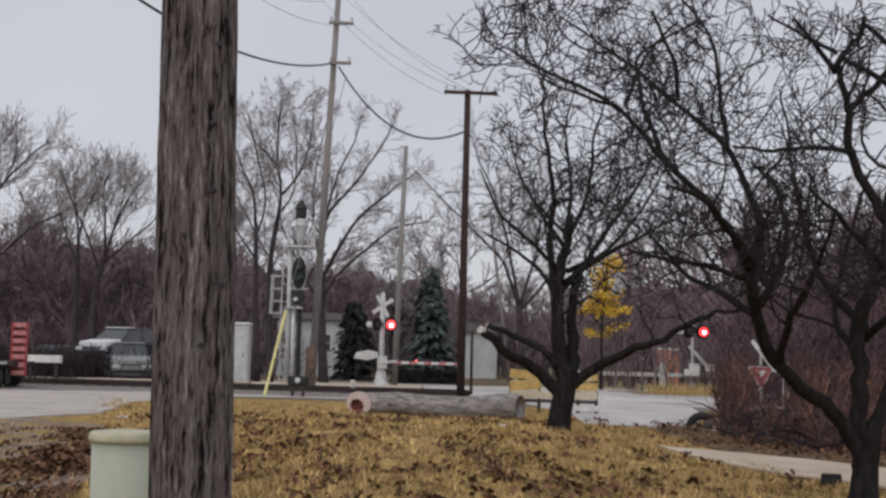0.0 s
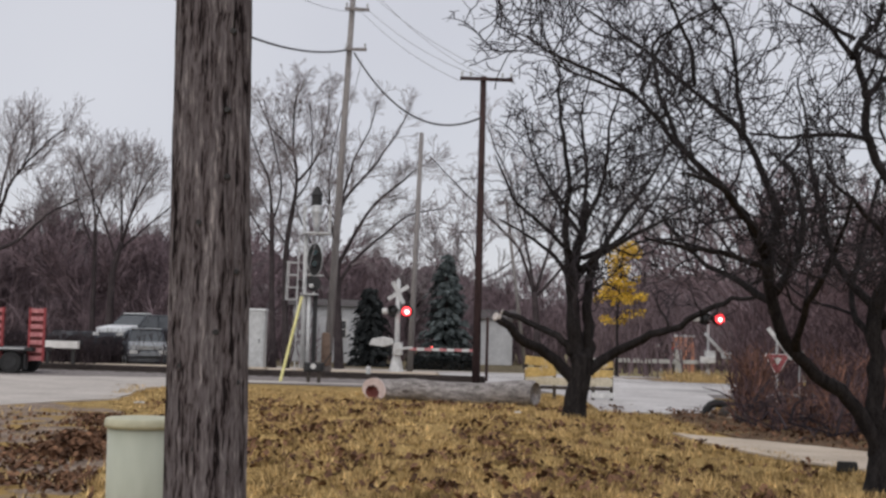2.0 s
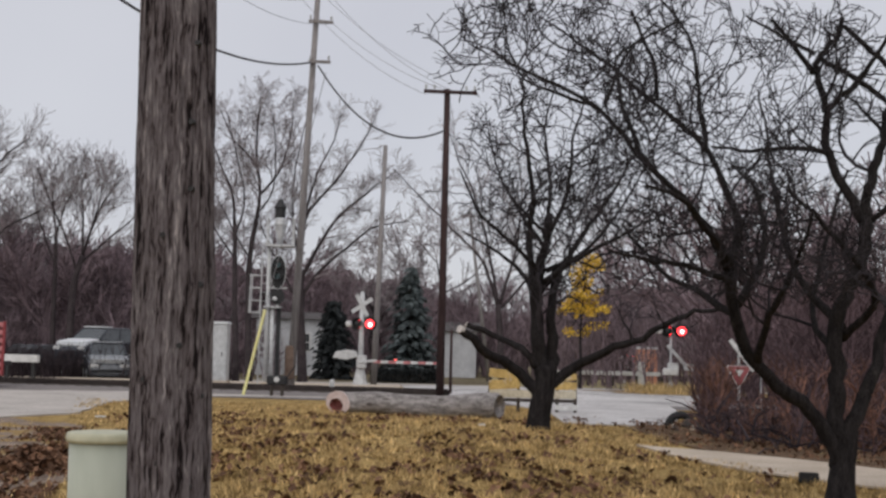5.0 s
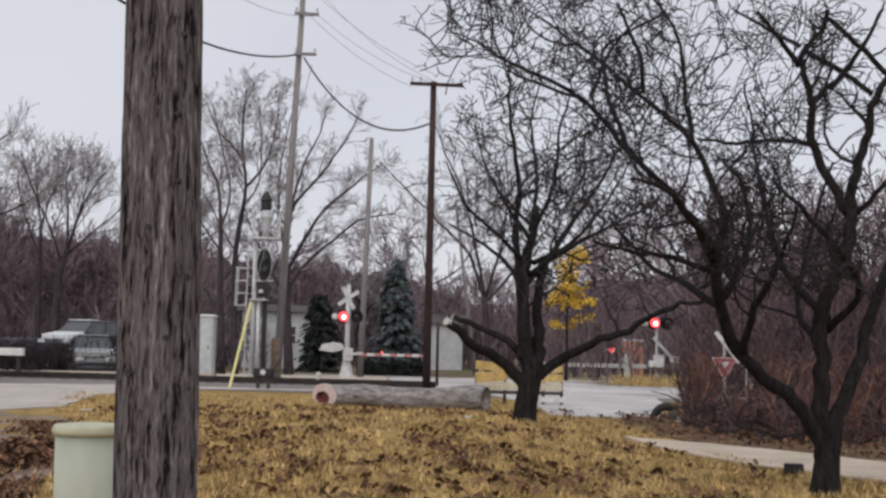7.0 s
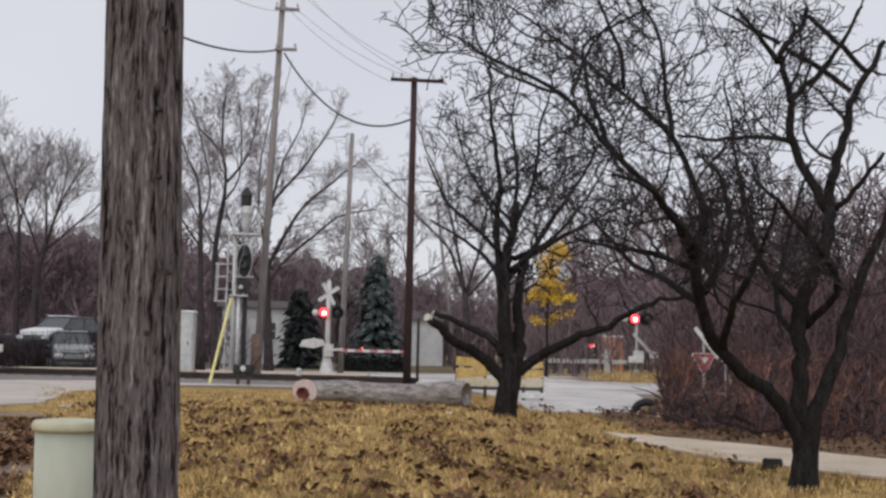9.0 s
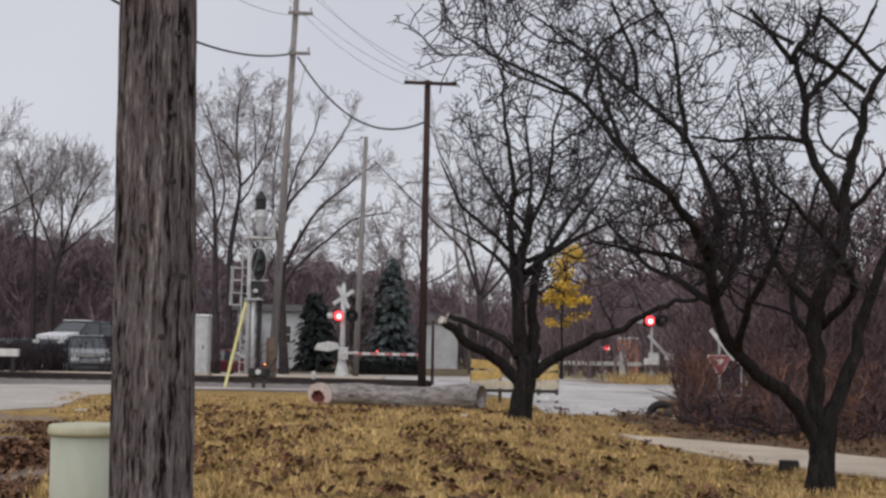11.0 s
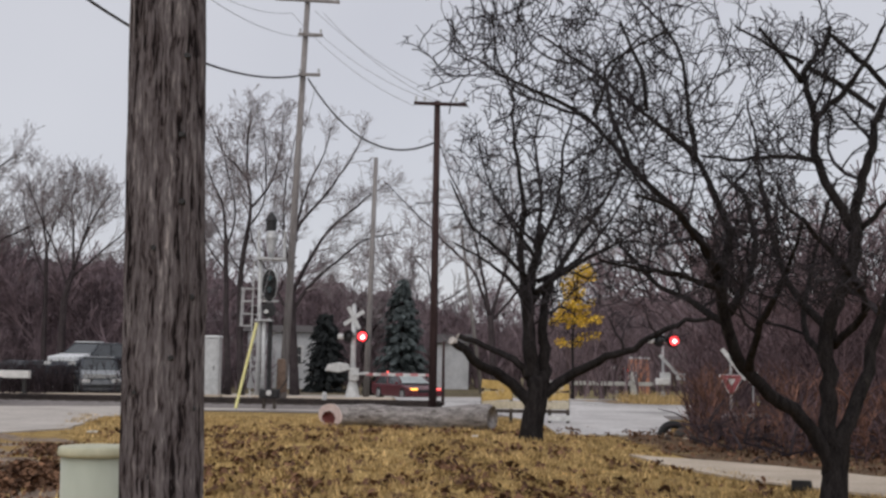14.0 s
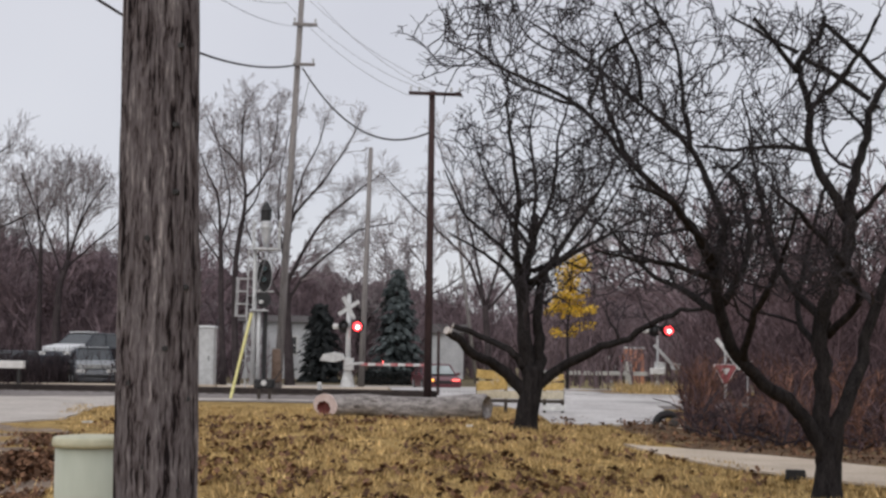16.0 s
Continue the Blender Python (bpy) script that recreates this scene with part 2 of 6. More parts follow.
SIGNAL_CORE = surface("lit_signal_bulb", (0.9, 0.5, 0.5), (1.0, 0.6, 0.6), 5, 0.3, bump=0, glow=(1.0, 0.55, 0.5, 5.0))
TEAL_LENS = surface("teal_signal_lens", (0.03, 0.09, 0.11), (0.06, 0.16, 0.18), 5, 0.2, bump=0, gloss=0.7)
SIDING = surface("white_house_siding", (0.40, 0.41, 0.43), (0.58, 0.59, 0.61), 1.5, 0.8, bump=0.05)
ROOF = surface("dark_shingle_roof", (0.05, 0.045, 0.045), (0.12, 0.11, 0.11), 4, 0.9, bump=0.3, stretch=(1, 4, 1))
WINDOW_DARK = surface("dark_window_pane", (0.02, 0.022, 0.026), (0.04, 0.045, 0.05), 1, 0.1, bump=0, gloss=0.8)
SIGN_RED = surface("road_sign_red", (0.25, 0.05, 0.06), (0.40, 0.12, 0.13), 4, 0.5, bump=0)
# Ridge tones carry painted haze, lighter than the wood itself.
RIDGE = surface("haze_toned_far_ridge", (0.085, 0.066, 0.075), (0.165, 0.130, 0.140), 0.35, 1.0, bump=0, stretch=(1, 1, 0.35), fine=6, gloss=0.0)
DARK_STONE = surface("dark_rough_stone", (0.03, 0.026, 0.024), (0.11, 0.095, 0.085), 6, 0.95, bump=0.5)
FAR_GROUND = surface("dull_winter_verge", (0.085, 0.070, 0.045), (0.21, 0.175, 0.115), 0.5, 0.95, bump=0.3, fine=8, spots=((0.26, 0.22, 0.18), 0.4, 0.6), gloss=0.05)
ORANGE_BROWN = surface("rusty_orange_panel", (0.48, 0.20, 0.13), (0.68, 0.34, 0.24), 3, 0.8, bump=0.1)


# ---- mesh tools ----
class Shape:
    """Collects vertices and faces for one mesh."""

    def __init__(self):
        self.v, self.f = [], []

    def add(self, verts, faces):
        k = len(self.v)
        self.v += [tuple(p) for p in verts]
        self.f += [tuple(i + k for i in q) for q in faces]
        return self

    def box(self, c, s, turn=None, taper=1.0, chamfer=0.0):
        """Box about c with sizes s; the top shrinks by taper; chamfered upright edges."""
        hx, hy, hz = s[0] / 2, s[1] / 2, s[2] / 2
        ch = min(chamfer, hx * 0.9, hy * 0.9)
        ring = [(-hx + ch, -hy), (hx - ch, -hy), (hx, -hy + ch), (hx, hy - ch), (hx - ch, hy), (-hx + ch, hy), (-hx, hy - ch), (-hx, -hy + ch)] if ch else [(-hx, -hy), (hx, -hy), (hx, hy), (-hx, hy)]
        n = len(ring)
        pts = [Vector((x, y, -hz)) for x, y in ring] + [Vector((x * taper, y * taper, hz)) for x, y in ring]
        if turn:
            pts = [turn @ p for p in pts]
        pts = [p + Vector(c) for p in pts]
        return self.add(pts, [tuple(range(n - 1, -1, -1)), tuple(range(n, 2 * n))] + [(i, (i + 1) % n, n + (i + 1) % n, n + i) for i in range(n)])

    def tube(self, path, radii, n=6, caps=True):
        """Tube along a path of points with a radius at each."""
        path = [Vector(p) for p in path]
        verts, faces, k, a = [], [], len(path), None
        for i, p in enumerate(path):
            d = (path[min(i + 1, k - 1)] - path[max(i - 1, 0)]).normalized()
            a = d.orthogonal() if a is None else a - d * a.dot(d)
            a = (a if a.length > 1e-6 else d.orthogonal()).normalized()
            b = d.cross(a)
            verts += [p + (a * math.cos(j * math.tau / n) + b * math.sin(j * math.tau / n)) * radii[i] for j in range(n)]
        for i in range(k - 1):
            for j in range(n):
                q = (j + 1) % n
                faces.append((i * n + j, i * n + q, (i + 1) * n + q, (i + 1) * n + j))
        if caps and n > 2:
            faces += [tuple(range(n - 1, -1, -1)), tuple(range((k - 1) * n, k * n))]
        return self.add(verts, faces)

    def cyl(self, a, b, r0, r1=None, n=16):
        return self.tube([a, b], [r0, r0 if r1 is None else r1], n)

    def lathe(self, c, profile, n=24):
        """Turned shape about the upright through c; profile of (radius, height)."""
        verts = [(c[0] + r * math.cos(j * math.tau / n), c[1] + r * math.sin(j * math.tau / n), c[2] + h) for r, h in profile for j in range(n)]
        k = len(profile)
        faces = [(i * n + j, i * n + (j + 1) % n, (i + 1) * n + (j + 1) % n, (i + 1) * n + j) for i in range(k - 1) for j in range(n)]
        return self.add(verts, faces + [tuple(range(n - 1, -1, -1)), tuple(range((k - 1) * n, k * n))])

    def slab(self, outline, y0, y1):
        """Outline of (x, z) pulled from y0 to y1."""
        n = len(outline)
        return self.add([(x, y0, z) for x, z in outline] + [(x, y1, z) for x, z in outline], [tuple(range(n)), tuple(range(2 * n - 1, n - 1, -1))] + [((i + 1) % n, i, n + i, n + (i + 1) % n) for i in range(n)])

    def sheet(self, outline, z, thick):
        """Flat outline of (x, y) with its top at z."""
        n = len(outline)
        return self.add([(x, y, z) for x, y in outline] + [(x, y, z - thick) for x, y in outline], [tuple(range(n)), tuple(range(2 * n - 1, n - 1, -1))] + [((i + 1) % n, i, n + i, n + (i + 1) % n) for i in range(n)])


def part(name, shape, material, parent=None, label="", smooth=False, bevel=0.0):
    """Links a Shape as one mesh object, under a thing if one is given."""
    me = bpy.data.meshes.new(name)
    me.from_pydata(shape.v, [], shape.f)
    me.materials.append(material)
    if smooth:
        me.polygons.foreach_set("use_smooth", [True] * len(me.polygons))
    me.update()
    ob = new(name, me)
    if parent:
        ob.parent = parent
    if label:
        tagged(ob, label)
    if bevel:
        mod = ob.modifiers.new("edges", "BEVEL")
        mod.width, mod.segments, mod.limit_method = bevel, 2, "ANGLE"
    return ob


def drop(y):
    """The ground falls a little beyond the railway."""
    t = min(1, max(0, (y - 52.5) / 5.5))
    return -0.42 * t * t * (3 - 2 * t)


def thing(name, label, category, at=(0, 0, 0), rz=0.0, group="", kind=""):
    ob = tagged(new(name), label, category, group, kind)
    ob.matrix_basis = pose(at[0], at[1], at[2] + drop(at[1]), 0, 0, rz)
    return ob


def rnd(a, b):
    return random.uniform(a, b)


# ---- ground ----
def lawn_height(x, y):
    """A low swell of the lawn, flat at roads and track."""
    edge = min(1, max(0, (x + 4.6) / 2.6)) * min(1, max(0, (4.0 - x) / 2.4))
    hump = edge * 0.20 * math.exp(-((x + 0.5) / 5.0) ** 2 - ((y - 19) / 7.0) ** 2)
    return hump * min(1, max(0, (34 - y) / 8)) + edge * 0.05 * noise.noise(Vector((x * 0.5, y * 0.5, 0))) * math.exp(-((y - 20) / 14) ** 2)


def build_ground():
    s = Shape()
    xs = [-2500, -600, -150, -60, -30] + [i * 0.75 for i in range(-24, 25)] + [30, 60, 150, 600, 2500]
    ys = [-2500, -600, -100, -20, 0] + [4 + i * 0.75 for i in range(48)] + [44, 50, 52, 53, 54, 55, 56, 57, 58, 70, 90, 150, 600, 2500]
    v = [(x, y, lawn_height(x, y) + drop(y) - 0.004) for y in ys for x in xs]
    n = len(xs)
    s.add(v, [(j * n + i, j * n + i + 1, (j + 1) * n + i + 1, (j + 1) * n + i) for j in range(len(ys) - 1) for i in range(n - 1)])
    tagged(part("ground", s, LAWN, smooth=True), "dormant straw-coloured lawn with worn patches", "ground", kind="structure")


def wavy(points, amount=0.12, step=0.7):
    """An outline with uneven edges."""
    out = []
    for i, p in enumerate(points):
        q = points[(i + 1) % len(points)]
        k = max(1, int(math.dist(p, q) / step))
        for j in range(k):
            t = j / k
            x, y = p[0] + (q[0] - p[0]) * t, p[1] + (q[1] - p[1]) * t
            out.append((x + amount * noise.noise((x, y, 3)), y + 2 * amount * noise.noise((x, y, 9))))
    return out


def flat(name, outline, z, material, label, category):
    s = Shape().sheet(outline, z, 0.03)
    return tagged(part(name, s, material), label, category, kind="structure")


build_ground()
flat("road_crossing", [(3.1, 26.3), (4.5, 26.2), (5.5, 26.6), (6.4, 30.2), (7.0, 33.4), (7.8, 39.5), (8.0, 43), (8.0, 52.4), (-0.9, 52.4), (-0.6, 47), (0.9, 38.5), (2.5, 36.2), (3.25, 31)], 0.03, PALE_ROAD, "pale worn concrete road over the railway crossing", "road")
flat("road_verge", wavy([(7.7, 41.0), (8.0, 45.5), (7.6, 49.2), (6.2, 50.4), (8.4, 51.6), (12.0, 51.6), (11.6, 42.0), (8.6, 40.2)], 0.15, 0.6), 0.042, DIRT, "tan dry grass verge beside the crossing road", "ground")
ramp_road = Shape()
ramp_road.add([(x + 0.05 * (y - 52.4), y, 0.03 + drop(y)) for y in (52.4, 53.5, 55, 56.5, 58, 61) for x in (-1.0, 4.1, 9.2)], [(j * 3 + i, j * 3 + i + 1, j * 3 + i + 4, j * 3 + i + 3) for j in range(5) for i in range(2)])
tagged(part("road_slope", ramp_road, PALE_ROAD), "pale asphalt road sloping down from the crossing", "road", kind="structure")
flat("road_left", wavy([(-60, 24), (-20, 22.5), (-8.6, 23), (-7.3, 26), (-7.9, 31), (-6.6, 36.2), (-1.2, 37.0), (0.8, 38.2), (-0.2, 38.9), (-5.5, 38.4), (-9.2, 38.1), (-13.7, 36.9), (-60, 31.0)], 0.25), 0.026, ASPHALT, "pale asphalt road along the railway", "road")
flat("road_cross_street", [(-200, 61), (200, 59), (200, 68), (-200, 70)], -0.386, ASPHALT, "grey asphalt cross street behind the railway", "road")
flat("dirt_verge", wavy([(-16, 23.5), (-8.0, 23.6), (-6.0, 22.2), (-4.9, 18.5), (-3.9, 14.5), (-3.2, 10), (-9, 7), (-18, 12)], 0.35), 0.020, DIRT, "gravelly dirt verge strewn with leaves", "ground")
flat("pavement", wavy([(3.58, 20.25), (3.97, 19.60), (4.37, 19.32), (4.74, 18.98), (5.05, 18.58), (5.38, 18.22), (5.65, 17.79), (6.55, 16.24), (8.20, 13.60), (5.90, 13.40), (5.62, 13.94), (4.79, 15.10), (4.59, 15.58), (4.33, 15.94), (4.15, 16.66), (3.94, 17.44), (3.72, 18.30)], 0.04, 0.5), 0.05, CONCRETE, "narrow tan concrete footpath beside the lawn", "pavement")
flat("leafy_verge", wavy([(4.30, 25.60), (6.20, 28.20), (8.50, 35.00), (14.00, 34.00), (12.00, 14.60), (8.40, 13.80), (6.72, 16.36), (5.80, 17.92), (5.18, 18.72), (4.60, 19.60), (4.35, 21.60)], 0.1), 0.022, surface("leaf_litter_soil", (0.055, 0.035, 0.024), (0.20, 0.135, 0.085), 2.5, 0.95, bump=0.6, fine=6, spots=((0.28, 0.21, 0.10), 1.5, 0.58), gloss=0.05), "brown leaf litter under bare shrubs", "ground")


flat("gravel_strip", wavy([(-60, 50.4), (-10, 44.6), (-0.7, 43.6), (-0.9, 51.9), (-60, 52.2)], 0.2), 0.018, CONCRETE, "pale gravel strip beyond the railway track", "ground")


far_verge = Shape()
fys = [51.6, 52.5, 53.5, 54.5, 55.5, 56.5, 57.5, 58.5, 90, 169]
far_verge.add([(x, y, drop(y) + 0.006) for y in fys for x in (-260, 0, 260)], [(j * 3 + i, j * 3 + i + 1, j * 3 + i + 4, j * 3 + i + 3) for j in range(len(fys) - 1) for i in range(2)])
tagged(part("far_verge", far_verge, FAR_GROUND), "dull brown winter grass beyond the railway", "ground", kind="structure")


flat("far_lawn", wavy([(4.5, 69.5), (19, 70), (24, 92), (5, 92)], 0.4, 2.0), -0.37, surface("pale_winter_grass", (0.20, 0.165, 0.085), (0.46, 0.40, 0.24), 0.8, 0.95, bump=0.3, fine=8, gloss=0.05), "pale yellow-green winter grass beyond the cross street", "ground")


# ---- railway ----
def track_y(x):
    return 41.3 - 0.12 * x


def build_track():
    s = Shape()
    pts = [(x, track_y(x)) for x in (-80, -40, -20, 0, 20, 40, 80)]
    prof = [(-6.2, 0.012), (-1.5, 0.045), (1.6, 0.045), (2.4, 0.005)]
    v = [(x, y + o, h) for x, y in pts for o, h in prof]
    s.add(v, [(i * 4 + j, (i + 1) * 4 + j, (i + 1) * 4 + j + 1, i * 4 + j + 1) for i in range(len(pts) - 1) for j in range(3)])
    bed = tagged(part("railway_track", s, BALLAST), "railway track of dark rails on grey ballast", "railway", kind="structure")
    turn = Matrix.Rotation(math.atan(-0.12), 3, "Z")
    for o in (-0.72, 0.72):
        r = Shape()
        for x in range(-80, 80, 20):
            a, b = Vector((x, track_y(x) + o, 0)), Vector((x + 20, track_y(x + 20) + o, 0))
            m = (a + b) / 2
            r.box((m.x, m.y, 0.06), ((b - a).length, 0.13, 0.02), turn)
            r.box((m.x, m.y, 0.115), ((b - a).length, 0.03, 0.12), turn)
            r.box((m.x, m.y, 0.19), ((b - a).length, 0.075, 0.045), turn)
        part("rail", r, RUST_STEEL, bed)
    tie = Shape().box((0, 0, 0), (0.23, 2.5, 0.14), turn)
    first = part("tie", tie, TIE_WOOD, bed)
    first.location = (-18, track_y(-18), 0.0)
    for i in range(1, 60):
        x = -18 + i * 0.55
        if -1.4 < x < 9.2:
            continue
        t = new("tie", first.data)
        t.parent, t.location = bed, (x, track_y(x), 0.0)
    c = Shape()
    prof = [(-4.2, 0.034), (-1.7, 0.15), (-0.9, 0.208), (0.9, 0.208), (1.7, 0.15), (4.2, 0.034)]
    c.add([(x, track_y(x) + o, h) for x in (0.9, 5.0, 9.4) for o, h in prof], [(i * 6 + j, (i + 1) * 6 + j, (i + 1) * 6 + j + 1, i * 6 + j + 1) for i in range(2) for j in range(5)])
    part("crossing_ramp", c, PALE_ROAD, bed, "pale asphalt ramp over the rails")


build_track()


# ---- trees ----
def smooth_path(pts, per=3):
    """Rounds a path of a few points."""
    pts = [Vector(p) for p in pts]
    out = []
    for i in range(len(pts) - 1):
        a, b, c, d = pts[max(i - 1, 0)], pts[i], pts[i + 1], pts[min(i + 2, len(pts) - 1)]
        for j in range(per):
            t = j / per
            out.append(0.5 * ((2 * b) + (c - a) * t + (2 * a - 5 * b + 4 * c - d) * t * t + (3 * b - a - 3 * c + d) * t ** 3))
    return out + [pts[-1]]


def any_side(d):
    v = Vector((rnd(-1, 1), rnd(-1, 1), rnd(-1, 1)))
    v -= d * v.dot(d)
    return v.normalized() if v.length > 0.05 else d.orthogonal().normalized()


def sprout(shapes, p, d, length, r, level, cfg):
    """A branch with its own side branches; shapes[level] takes its mesh."""
    k = cfg["steps"][min(level, len(cfg["steps"]) - 1)]
    path, radii, q, way = [p], [r], p.copy(), d.normalized()
    for i in range(k):
        way = (way + any_side(way) * cfg["wander"] + Vector((0, 0, cfg["lift"]))).normalized()
        if q.z < cfg.get("low", 0) + 0.35:
            way = Vector((way.x, way.y, abs(way.z) + 0.1)).normalized()
        q = q + way * (length / k)
        path.append(q)
        radii.append(max(min(r, cfg["thin"]), r * (1 - 0.75 * (i + 1) / k)))
    shapes[min(level, len(shapes) - 1)].tube(path, radii, 5 if r > 0.03 else 3, False)
    branch(shapes, path, radii, length, level, cfg)


def branch(shapes, path, radii, length, level, cfg, start=0.2):
    if level >= cfg["depth"]:
        return
    count = max(1, int(cfg["kids"][min(level, len(cfg["kids"]) - 1)] * rnd(0.75, 1.25) * (1 if level == 0 else min(1.6, length / (cfg.get("reach", 2.6) * (cfg["ratio"] * 0.72) ** level)))))
    n = len(path) - 1
    for i in range(count):
        t = start + (1 - start) * (i + rnd(0.1, 0.9)) / count
        j = min(int(t * n), n - 1)
        u = t * n - j
        p = path[j].lerp(path[j + 1], u)
        d = (path[j + 1] - path[j]).normalized()
        side = any_side(d) + Vector((0, 0, cfg["up"]))
        way = (d * cfg["ahead"] + side).normalized()
        if p.z < cfg.get("low", 0):
            continue
        r = max(cfg["thin"], min(radii[j] * rnd(0.45, 0.65), cfg["cap"][min(level, len(cfg["cap"]) - 1)]))
        if level + 1 == cfg["depth"]:
            r = cfg.get("fine", r)
        sprout(shapes, p, way, length * cfg["ratio"] * rnd(0.6, 1.15) * (1.1 - 0.5 * t), r, level + 1, cfg)


def limb_tree(name, label, at, trunk, limbs, cfg, category="tree", bark=BARK, twig=TWIG):
    """Tree from a trunk path and main limbs, each a path with its two end radii; the rest grows from them."""
    tree = thing(name, label, category, at)
    s = Shape()
    tp = smooth_path(trunk[0], 4)
    n = len(tp)
    s.tube(tp, [trunk[1] + (trunk[2] - trunk[1]) * (i / (n - 1)) ** 0.7 + (0.12 * trunk[1] * (1 - i / 3) if i < 3 else 0) for i in range(n)], 12)
    part("trunk", s, bark, tree, smooth=True)
    crown = [Shape(), Shape()]
    for pts, r0, r1, kids in limbs:
        path = smooth_path([(x, y, z if z < 8.5 else 8.5 + (z - 8.5) * cfg.get("top", 1.0)) for x, y, z in pts], 4)
        m = len(path)
        for i in range(1, m - 1):
            path[i] = path[i] + Vector((rnd(-1, 1), rnd(-1, 1), rnd(-1, 1))) * r0 * 0.35
        radii = [r0 + (r1 - r0) * (i / (m - 1)) ** 0.8 for i in range(m)]
        lim = Shape().tube(path, radii, 8)
        part("limb", lim, bark, tree, smooth=True)
        if kids:
            total = sum((path[i + 1] - path[i]).length for i in range(m - 1))
            own = dict(cfg)
            own["kids"] = [max(2, int(kids * cfg.get("share", 0.8)))] + cfg["kids"][1:]
            branch(crown, path, radii, min(total, cfg.get("reach", 2.6)), 0, own, 0.18)
    tagged(part("branchwork", crown[0], bark, tree, smooth=True), kind="stuff")
    tagged(part("crown", crown[1], twig, tree, smooth=True), kind="stuff")
    return tree


NEAR = dict(depth=4, low=1.6, kids=[9, 5, 4, 2], share=0.63, ratio=0.68, wander=0.36, lift=0.03, up=0.2, ahead=0.55, thin=0.0095, fine=0.0048, cap=[0.06, 0.034, 0.019, 0.012], steps=[6, 6, 5, 4])
random.seed(11)
crab = limb_tree("crabapple_tree", "bare dark pruned crabapple tree with sawn-off low limbs on the lawn", (2.21, 22.9, 0.03),
    ([(-0.02, 0.00, -0.08), (0.01, 0.00, 0.39), (0.09, 0.00, 0.81), (0.12, 0.00, 1.23)], 0.235, 0.19),
    [
        ([(-0.01, 0.00, 0.70), (-0.39, 0.00, 1.11), (-0.96, -0.50, 1.47), (-1.53, -0.90, 1.86)], 0.125, 0.075, 0),
        ([(-0.08, 0.00, 1.23), (-0.33, 0.00, 1.54), (-0.69, 0.50, 1.74), (-1.37, 0.70, 2.00)], 0.085, 0.05, 3),
        ([(0.14, 0.00, 0.81), (0.61, 0.00, 1.24), (1.17, -0.50, 1.57), (1.77, -0.90, 1.79), (2.44, -1.30, 2.20), (3.09, -1.50, 2.36)], 0.12, 0.03, 8),
        ([(0.11, 0.00, 1.02), (-0.03, 0.00, 1.76), (-0.10, 0.00, 2.50), (0.05, 0.00, 3.46), (0.14, 0.00, 4.11)], 0.17, 0.06, 6),
        ([(0.20, 0.02, 0.85), (0.25, 0.06, 1.55), (0.22, 0.08, 2.30), (0.34, 0.10, 3.05)], 0.155, 0.06, 4),
        ([(-0.09, 0.00, 2.39), (-0.22, 0.00, 3.35), (-0.24, -0.40, 4.58), (-0.45, -0.60, 5.82), (-0.46, -0.70, 6.65)], 0.085, 0.016, 10),
        ([(-0.10, 0.00, 2.50), (-0.39, 0.40, 3.05), (-0.92, 0.90, 3.51), (-1.47, 1.30, 3.87)], 0.06, 0.015, 7),
        ([(-0.05, 0.00, 2.60), (0.51, 0.30, 3.28), (0.99, 0.70, 3.99), (1.59, 1.10, 4.83), (2.03, 1.40, 5.69)], 0.08, 0.016, 9),
        ([(0.06, 0.00, 2.82), (0.60, -0.70, 3.21), (1.22, -1.30, 3.58), (1.95, -1.70, 3.96)], 0.07, 0.015, 9),
        ([(0.08, 0.00, 3.57), (0.38, -0.70, 4.45), (0.42, -1.10, 5.33), (0.64, -1.30, 6.12)], 0.055, 0.013, 9),
        ([(0.05, 0.00, 3.46), (-0.30, 1.10, 4.22), (-0.73, 1.70, 5.09), (-0.96, 2.10, 6.09)], 0.05, 0.013, 9),
        ([(-0.05, 0.00, 3.03), (-0.76, -0.90, 3.57), (-1.31, -1.50, 4.00), (-1.64, -1.90, 4.64)], 0.05, 0.013, 10),
        ([(0.11, 0.00, 3.03), (1.02, 0.90, 3.56), (1.92, 1.70, 4.69), (2.45, 2.10, 5.70)], 0.055, 0.013, 11),
        ([(0.04, 0.00, 3.67), (0.23, 0.90, 4.77), (0.16, 1.50, 6.01), (0.41, 1.90, 7.03)], 0.05, 0.013, 9),
    ], NEAR)
cut = Shape().cyl(Vector((-1.50, -0.87, 1.85)), Vector((-1.55, -0.92, 1.88)), 0.08, 0.075, 10)
part("sawn_end", cut, CUT_WOOD, crab, "pale sawn limb end")
cut = Shape().cyl(Vector((-1.36, 0.70, 1.99)), Vector((-1.39, 0.70, 2.01)), 0.055, 0.05, 10)
part("sawn_end", cut, CUT_WOOD, crab, "pale sawn limb end")

